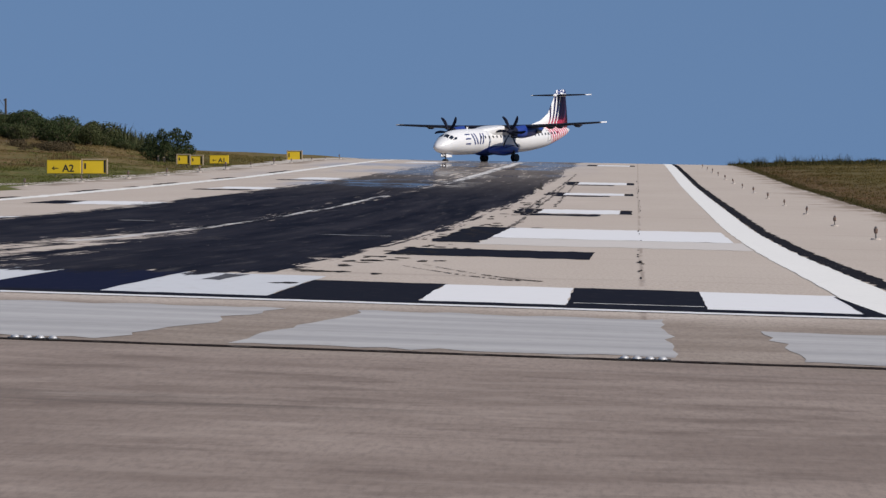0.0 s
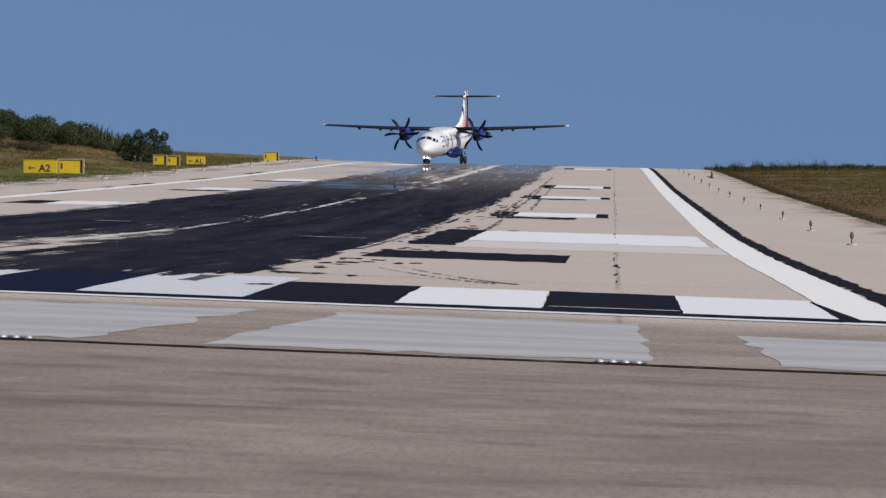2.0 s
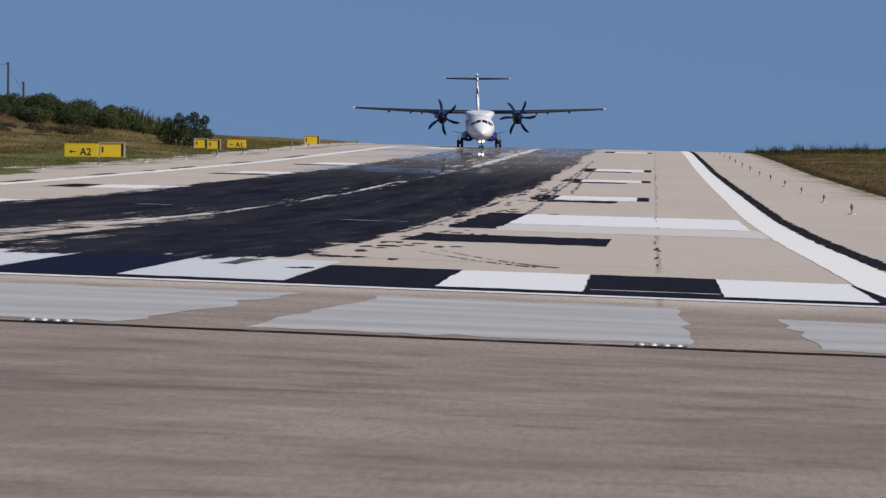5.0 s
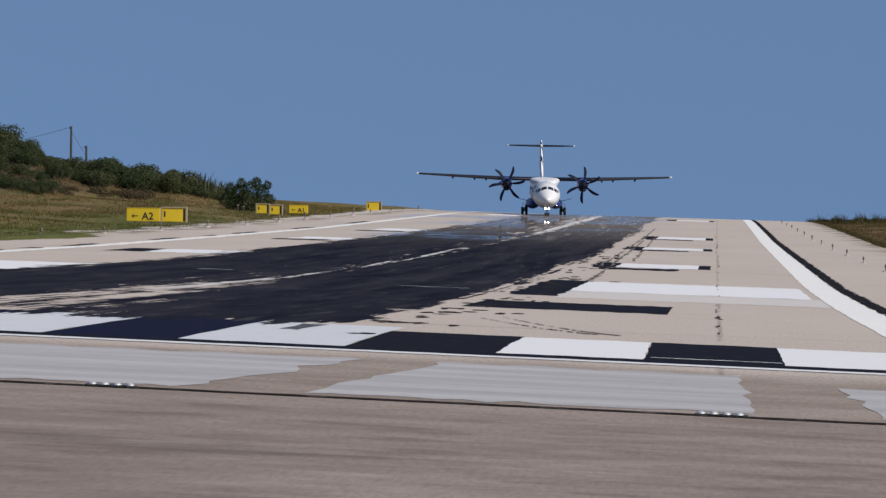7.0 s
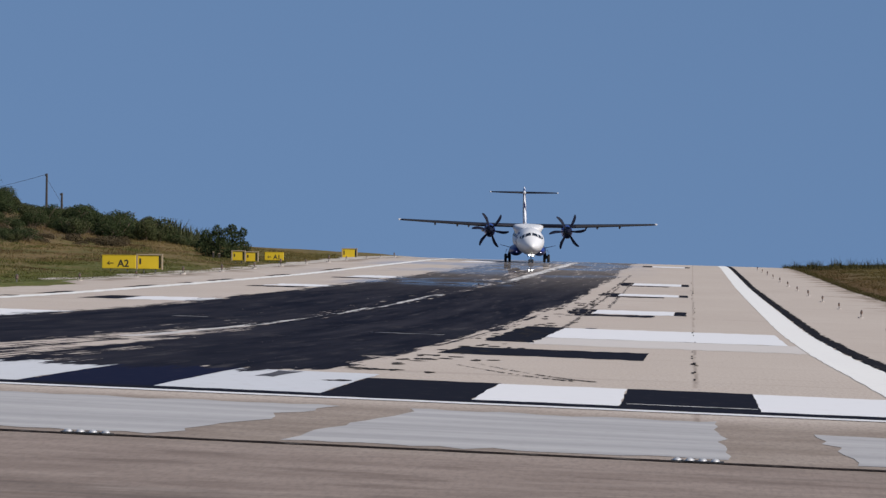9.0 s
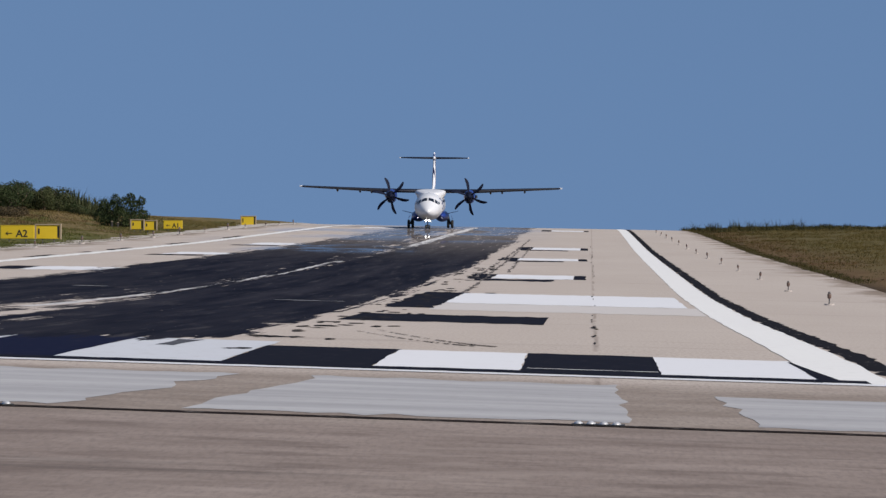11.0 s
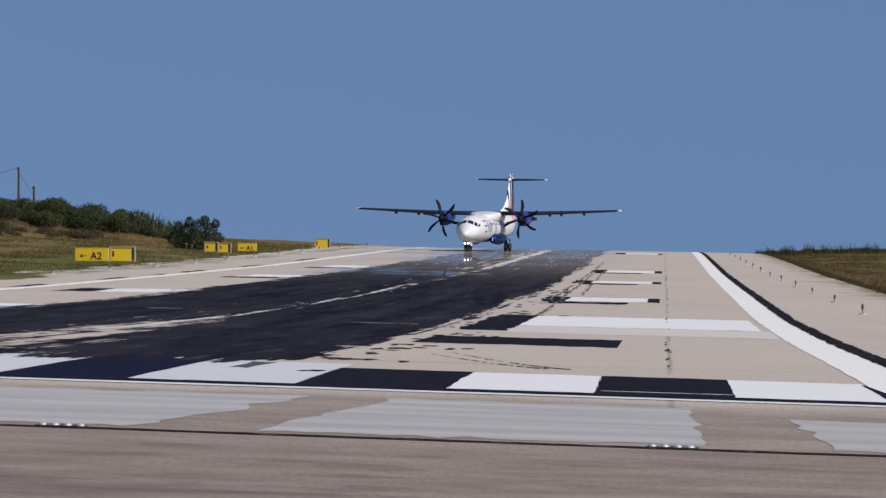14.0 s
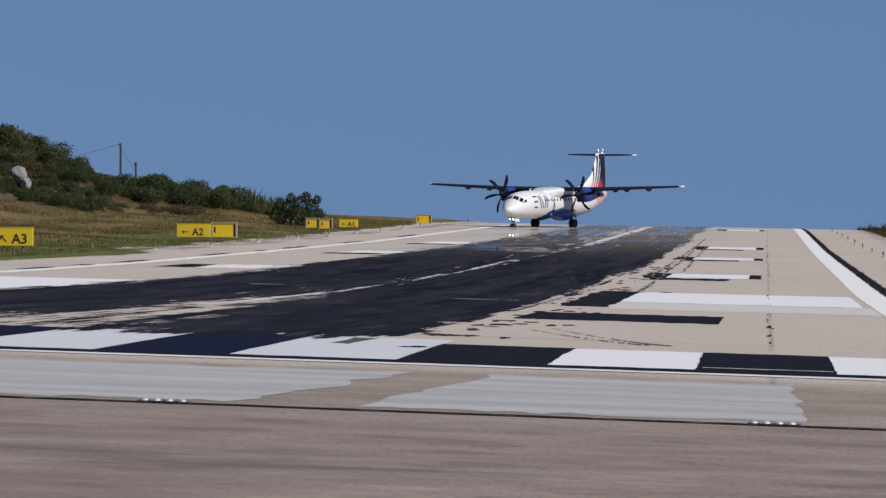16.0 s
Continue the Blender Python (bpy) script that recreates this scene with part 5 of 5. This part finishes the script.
    for i in range(9):
        d = 13.0 + 4.5 * i / 9
        spots.append((LEFT_EDGE - d, rnd.uniform(424, 440), rnd.choice(protos), 0.35 + 0.05 * i))
    for i in range(20):
        d = 15.5 + 15.5 * i / 20
        spots.append((LEFT_EDGE - d, rnd.uniform(441, 449), cane, rnd.uniform(1.0, 1.4)))
    used, thicket = set(), []
    for x, y, pr, s in spots:
        s *= float(np.interp(LEFT_EDGE - x, [15, 20, 22.5, 31, 35, 45], [1.12, 1.1, 0.86, 0.8, 1.0, 1.12]))
        m = pose(x, y, land_z(x, y) - 0.4, rnd.uniform(-5, 5), rnd.uniform(-5, 5), rnd.uniform(0, 360))
        if pr.name not in used:
            used.add(pr.name)
            pr.matrix_basis = m
            continue
        full = m @ Matrix.Diagonal((s, s, s * rnd.uniform(0.8, 1.15), 1))
        if pr is dry:
            thicket.append(full)
            continue
        copy_thing(pr, m).matrix_basis = full
    # the many low dry bushes run together into one thicket
    src = next(c for c in dry.children if c.name.startswith("crown")).data
    co = np.array([v.co[:] for v in src.vertices])
    quads = np.array([p.vertices[:] for p in src.polygons])
    verts = np.concatenate([co @ np.array(m.to_3x3()).T + np.array(m.translation) for m in thicket])
    faces = np.concatenate([quads + i * len(co) for i in range(len(thicket))])
    me = bpy.data.meshes.new("dry_scrub")
    me.from_pydata(verts.tolist(), [], faces.tolist())
    me.update()
    me.materials.append(M_LEAF_DRY)
    tagged(new("dry_scrub", me), "low dry brown scrub thinning out down the hillside", "scrub", kind="stuff")


build_plants()


def build_grass(name, label, material, spots, seed, tall):
    rnd = random.Random(seed)
    verts, faces = [], []
    for x, y, h in spots:
        z = land_z(x, y)
        for _ in range(rnd.randint(5, 8)):
            a = rnd.uniform(0, 6.283)
            bx, by = x + rnd.gauss(0, 0.14), y + rnd.gauss(0, 0.14)
            hh = h * rnd.uniform(0.5, 1.2)
            lean = hh * rnd.uniform(0.2, 1.1)
            w = rnd.uniform(0.008, 0.02) * tall
            dx, dy = math.cos(a), math.sin(a)
            i = len(verts)
            verts += [(bx - dy * w, by + dx * w, z - 0.05), (bx + dy * w, by - dx * w, z - 0.05),
                      (bx + dx * lean * 0.4 + dy * w * 0.8, by + dy * lean * 0.4 - dx * w * 0.8, z + hh * 0.6),
                      (bx + dx * lean * 0.4 - dy * w * 0.8, by + dy * lean * 0.4 + dx * w * 0.8, z + hh * 0.6), (bx + dx * lean, by + dy * lean, z + hh)]
            faces += [(i, i + 1, i + 2, i + 3), (i + 3, i + 2, i + 4)]
    me = bpy.data.meshes.new(name)
    me.from_pydata(verts, [], faces)
    me.update()
    me.materials.append(material)
    me.shade_smooth()
    me.normals_split_custom_set_from_vertices([(0.35 * math.sin(i * 1.7), -0.35, 0.87) for i in range(len(verts))])
    return tagged(new(name, me), label, "grass", kind="stuff")


def build_meadows():
    rnd = random.Random(8)
    left = []
    for _ in range(30000):
        y = rnd.uniform(180, 500)
        d = rnd.random() ** 1.6 * 42
        x = LEFT_EDGE - 0.2 - d
        h = 0.06 + (0.07 + 0.15 * max(0, min(1, (y - 420) / 40))) * min(1, d / 5) * rnd.uniform(0.5, 1.2)
        if d < 2.5 and y < 242:
            h += 0.1 * max(0.0, noise.noise((y * 0.07, 3, 1)) + 0.4)
        if d > 1.2 and y < 410 and rnd.random() > 0.03:
            continue
        if y < 242 and d < 3:
            x += rnd.random() * (tongue_edge(y) + 0.3)
        left.append((x + rnd.gauss(0, 0.3), y, h) if d > 0.8 else (x, y, h))
    build_grass("meadow_grass", "dry and green tufted grass on the berm", M_GRASS, left, 3, 0.8)
    right = []
    for _ in range(30000):
        y = rnd.uniform(190, 560)
        d = rnd.random() ** 1.5 * 30
        x = RIGHT_EDGE + 0.1 + d + 0.35 * noise.noise((0, y * 0.08, 4))
        h = (0.07 + 0.09 * max(0, min(1, (y - 300) / 150)) * min(1, d / 2.5)) * rnd.uniform(0.4, 1.3)
        if d > 0.7 and rnd.random() > 0.06:
            continue
        right.append((x, y, h))
    build_grass("verge_grass", "tall dry brown grass along the runway shoulder", M_GRASS_DRY, right, 4, 0.9)
    slope = []
    while len(slope) < 21000:
        y = rnd.uniform(215, 436)
        d = rnd.uniform(1.5, 48)
        x = LEFT_EDGE - d
        lush = noise.noise((x * 0.22, y * 0.05, 7))
        if rnd.random() > 0.45 + 0.9 * lush or d > 12 + (y - 215) * 0.3:
            continue
        slope.append((x, y, (0.05 + 0.1 * min(1, d / 12)) * (1 + 0.7 * lush) * rnd.uniform(0.6, 1.3)))
    build_grass("hillside_grass", "soft dry straw and green grass on the slope", M_SLOPE, slope, 9, 0.9)
    bank = []
    while len(bank) < 13000:
        y = rnd.uniform(230, 520)
        d = rnd.uniform(0.3, 26)
        x = RIGHT_EDGE + d
        lush = noise.noise((x * 0.3, y * 0.05, 2))
        if rnd.random() > 0.5 + 0.8 * lush:
            continue
        bank.append((x, y, (0.05 + 0.06 * min(1, d / 4)) * rnd.uniform(0.6, 1.3)))
    build_grass("bank_grass", "ochre and olive dry grass on the bank", M_BANK, bank, 10, 0.9)
    weeds = []
    for _ in range(2300):
        y = rnd.uniform(470, 590)
        d = rnd.uniform(0.6, 20)
        tall = max(0.0, noise.noise((d * 0.5, y * 0.12, 5)))
        weeds.append((RIGHT_EDGE + d, y, (0.15 + 0.85 * tall) * rnd.uniform(0.5, 1.1)))
    for _ in range(60):
        weeds.append((RIGHT_EDGE + rnd.uniform(1.0, 14), rnd.uniform(470, 570), rnd.uniform(0.7, 1.15)))
    build_grass("verge_weeds", "dark dry weeds above the verge grass", M_WEED, weeds, 6, 1.6)


build_meadows()


def build_poles():
    def pole(x, y, h, label):
        z = land_z(x, y)
        th = thing("utility_pole", pose(x, y, z), label, "utility pole", "utility poles")
        bm = bmesh.new()
        tube(bm, (0, 0, -0.4), (0, 0, h), 0.13, 0.1, 12)
        part("post", bm, M_POLE, th)
        bm = bmesh.new()
        tube(bm, (-0.16, 0, h - 0.25), (-0.16, 0, h - 0.05), 0.05, 0.04, 8)
        part("insulator", bm, S_GLASS, th)
        return Vector((x, y, z + h))
    a = pole(-63.3, 452, 8.45 - land_z(-63.3, 452), "weathered wooden utility pole above the scrub")
    pole(-62.2, 455, 6.6 - land_z(-62.2, 455), "short weathered wooden post behind the scrub")
    bm = bmesh.new()
    prev = a + Vector((-0.3, 0, -0.15))
    end = Vector((-80, 452, 5.6))
    for i in range(1, 15):
        t = i / 14
        p = (a + Vector((-0.3, 0, -0.15))).lerp(end, t) + Vector((0, 0, -2.4 * t * (1 - t)))
        tube(bm, prev, p, 0.018, 0.018, 5)
        prev = p
    tagged(mesh_object("power_line", bm, M_WIRE), "thin dark cable hanging from the utility pole", "cable")
    bm = bmesh.new()
    foot = Vector((-61.4, 452, land_z(-61.4, 452) + 1.5))
    tube(bm, a + Vector((0, 0, -0.5)), foot, 0.015, 0.015, 5)
    tagged(mesh_object("guy_wire", bm, M_WIRE), "thin dark stay wire slanting from the utility pole", "cable")
    # pale rocks on the slope
    for i, (x, y, z, sx, sz) in enumerate(((-61.45, 379, 4.85, 0.68, 0.66), (-60.85, 378.6, 4.05, 0.36, 0.5), (-62.9, 378, 3.65, 0.5, 0.45))):
        bm = bmesh.new()
        bmesh.ops.create_icosphere(bm, subdivisions=3, radius=1.0)
        for v in bm.verts:
            n = noise.noise(v.co * 1.3 + Vector((i * 5, 0, 0))) * 0.35 + noise.noise(v.co * 3.5) * 0.12
            v.co = Vector((v.co.x * sx, v.co.y * 0.7, v.co.z * sz)) * (1 + n)
        ob = mesh_object("rock", bm, S_STONE)
        ob.matrix_basis = pose(x, y, z)
        tagged(ob, "pale grey limestone rock among the scrub", "rock", "rocks on the slope")
    # low dark marker posts in the grass by the lone bush
    for x, y, h in ((-41.0, 396, 0.5), (-40.6, 397, 0.42)):
        th = thing("marker_post", pose(x, y, land_z(x, y)), "short dark weathered marker post in grass", "marker post", "marker posts")
        part("post", box(bmesh.new(), (-0.07, -0.05, -0.2), (0.07, 0.05, h), 0.015), M_POLE, th)
        part("cap", box(bmesh.new(), (-0.09, -0.07, h), (0.09, 0.07, h + 0.06), 0.015), S_FRAME, th)


build_poles()


# ---------------------------------------------------------------- the small bird
B_DARK = Mat("dark_feathers", (0.03, 0.026, 0.024), 0.8).m


def build_bird():
    th = thing("bird", pose(0, 0, 0), "small dark bird flying low over the runway", "bird")
    prof = [(-0.17, 0.005, 0), (-0.14, 0.025, 0), (-0.08, 0.045, 0), (0.0, 0.055, 0), (0.08, 0.04, 0), (0.13, 0.02, 0)]
    part("body", loft(bmesh.new(), revolve(prof, 12)), B_DARK, th, smooth=True)
    bm = bmesh.new()
    loft(bm, [[Vector((x, y, z)) for x, y, z in ((-w, yy, 0.004), (w, yy, 0.004), (w, yy, -0.004), (-w, yy, -0.004))] for yy, w in ((0.1, 0.02), (0.2, 0.04), (0.25, 0.05))])
    part("tail", bm, B_DARK, th)
    wings = []
    for s in (1, -1):
        bm = bmesh.new()
        loft(bm, [[Vector((x * s, le, 0.006)), Vector((x * s, le + c, 0.003)), Vector((x * s, le + c, -0.003)), Vector((x * s, le, -0.006))] for x, le, c in ((0.0, -0.07, 0.13), (0.12, -0.08, 0.12), (0.24, -0.03, 0.08), (0.33, 0.05, 0.02))])
        w = part("wing", bm, B_DARK, th)
        w.matrix_basis = Matrix.Translation((0.03 * s, 0, 0.02))
        wings.append(w)
    return th, wings


bird, bird_wings = build_bird()

# ---------------------------------------------------------------- what moves
# seconds, x, distance down the runway, heading turned from straight towards the camera's end
TAXI = [(0, -15.21, 514.0, 31.6), (0.5, -16.12, 512.5, 25.1), (1, -17.1, 511.0, 19.5), (1.5, -17.83, 509.5, 14.1), (2, -18.47, 508.0, 8.6),
        (2.5, -18.88, 506.4, 4.5), (3, -19.02, 504.9, 0.3), (3.5, -19.08, 503.5, -2.0), (4, -19.05, 502.3, -2.8), (5.2, -18.85, 499.4, -3.5), (6.3, -18.62, 496.7, -3.8),
        (6.5, -18.57, 496.2, -3.9), (7, -18.42, 495.0, -4.0), (7.5, -18.15, 493.2, -4.3), (8, -17.91, 491.5, -4.6), (8.5, -17.65, 489.8, -4.6),
        (9, -17.34, 488.0, -4.2), (9.5, -17.08, 486.3, -3.2), (10.7, -16.68, 482.2, -1.0), (12, -16.60, 478.0, 1.5), (12.5, -16.74, 476.3, 2.9), (13, -17.07, 474.5, 5.1),
        (13.5, -17.46, 472.8, 6.7), (14, -17.97, 471.0, 8.7), (14.5, -18.63, 469.3, 11.0), (15, -19.52, 467.5, 13.5), (15.5, -20.38, 465.8, 16.1),
        (16, -21.22, 464.0, 19.2)]
LEAN_T = [0, 1, 2, 4, 6.5, 8, 9, 12, 16]
LEAN = [-0.5, -0.15, -0.1, -0.1, 0.15, 0.35, 0.55, 0.55, 0.6]
DIP = [1.4, 1.5, 1.7, 1.8, 1.6, 1.5, 1.3, 1.0, 1.0]

# where a blade of each propeller stands, in degrees clockwise from upright: seconds, one on +x, one on -x
BLADES = [(0, 29, 28), (0.5, 27, 39), (1, 25, 50), (1.5, 30, 37), (2, 36, 24), (2.5, 32, 22), (3, 28, 20), (3.5, 26, 57), (4, 11, 40), (4.5, 18, 44), (5, 24, 48),
          (5.5, 30, 52), (6, 36, 56), (6.5, 50, 8), (7, 2, 19), (7.5, 10, 26), (8, 18, 32), (8.5, 25, 39), (9, 22, 34), (9.5, 51, 49), (10, 52, 50), (10.5, 50, 46),
          (11, 47, 42), (11.5, 44, 38), (12, 40, 33), (12.5, 52, 46), (13, 55, 40), (13.5, 3, 58), (14, 4, 43), (14.5, 28, 5), (15, 15, 7), (15.5, 30, 27), (16, 18, 14)]


def plane_pose(t, x, y, heading):
    return pose(x, y, pave_z(x, y) + 0.01, float(np.interp(t, LEAN_T, DIP)), float(np.interp(t, LEAN_T, LEAN)), -heading)


# the bird: seconds and its place; it crosses the runway and flies off behind the verge
FLIGHT = [(0, -5.2, 250, -0.3), (0.5, -3.45, 255, -0.25), (0.7, -2.85, 257, 0.0), (1.0, -1.0, 260, 0.38), (1.4, 1.6, 262, 0.22), (2.2, 7.0, 266, 0.6),
          (4.0, 22, 275, 2.2), (8.0, 60, 300, 6.0), (16.0, 140, 340, 9.0)]


def motions():
    walk(plane, [(t, plane_pose(t, x, y, h)) for t, x, y, h in TAXI])
    for prop, s, col in ((PROP_R, 1, 1), (PROP_L, -1, 2)):
        home = Matrix.Translation((HUB[0] * s, HUB[1], HUB[2]))
        turn, rows = 0.0, []
        for row in BLADES:
            want = row[col] + 5.0
            turn = want if not rows else turn + 27 + (want - turn - 27) % 60
            rows.append((row[0], home @ pose(0, 0, 0, 0, turn, 0)))
        walk(prop, rows)
    walk(bird, [(t, pose(x, y, z, 12, -38, 80)) for t, x, y, z in FLIGHT])
    for w, s in zip(bird_wings, (1, -1)):
        walk(w, [(i * 0.1, pose(0.03 * s, 0, 0.02, 0, s * (32 if i % 2 else -38), 0)) for i in range(161)])


motions()
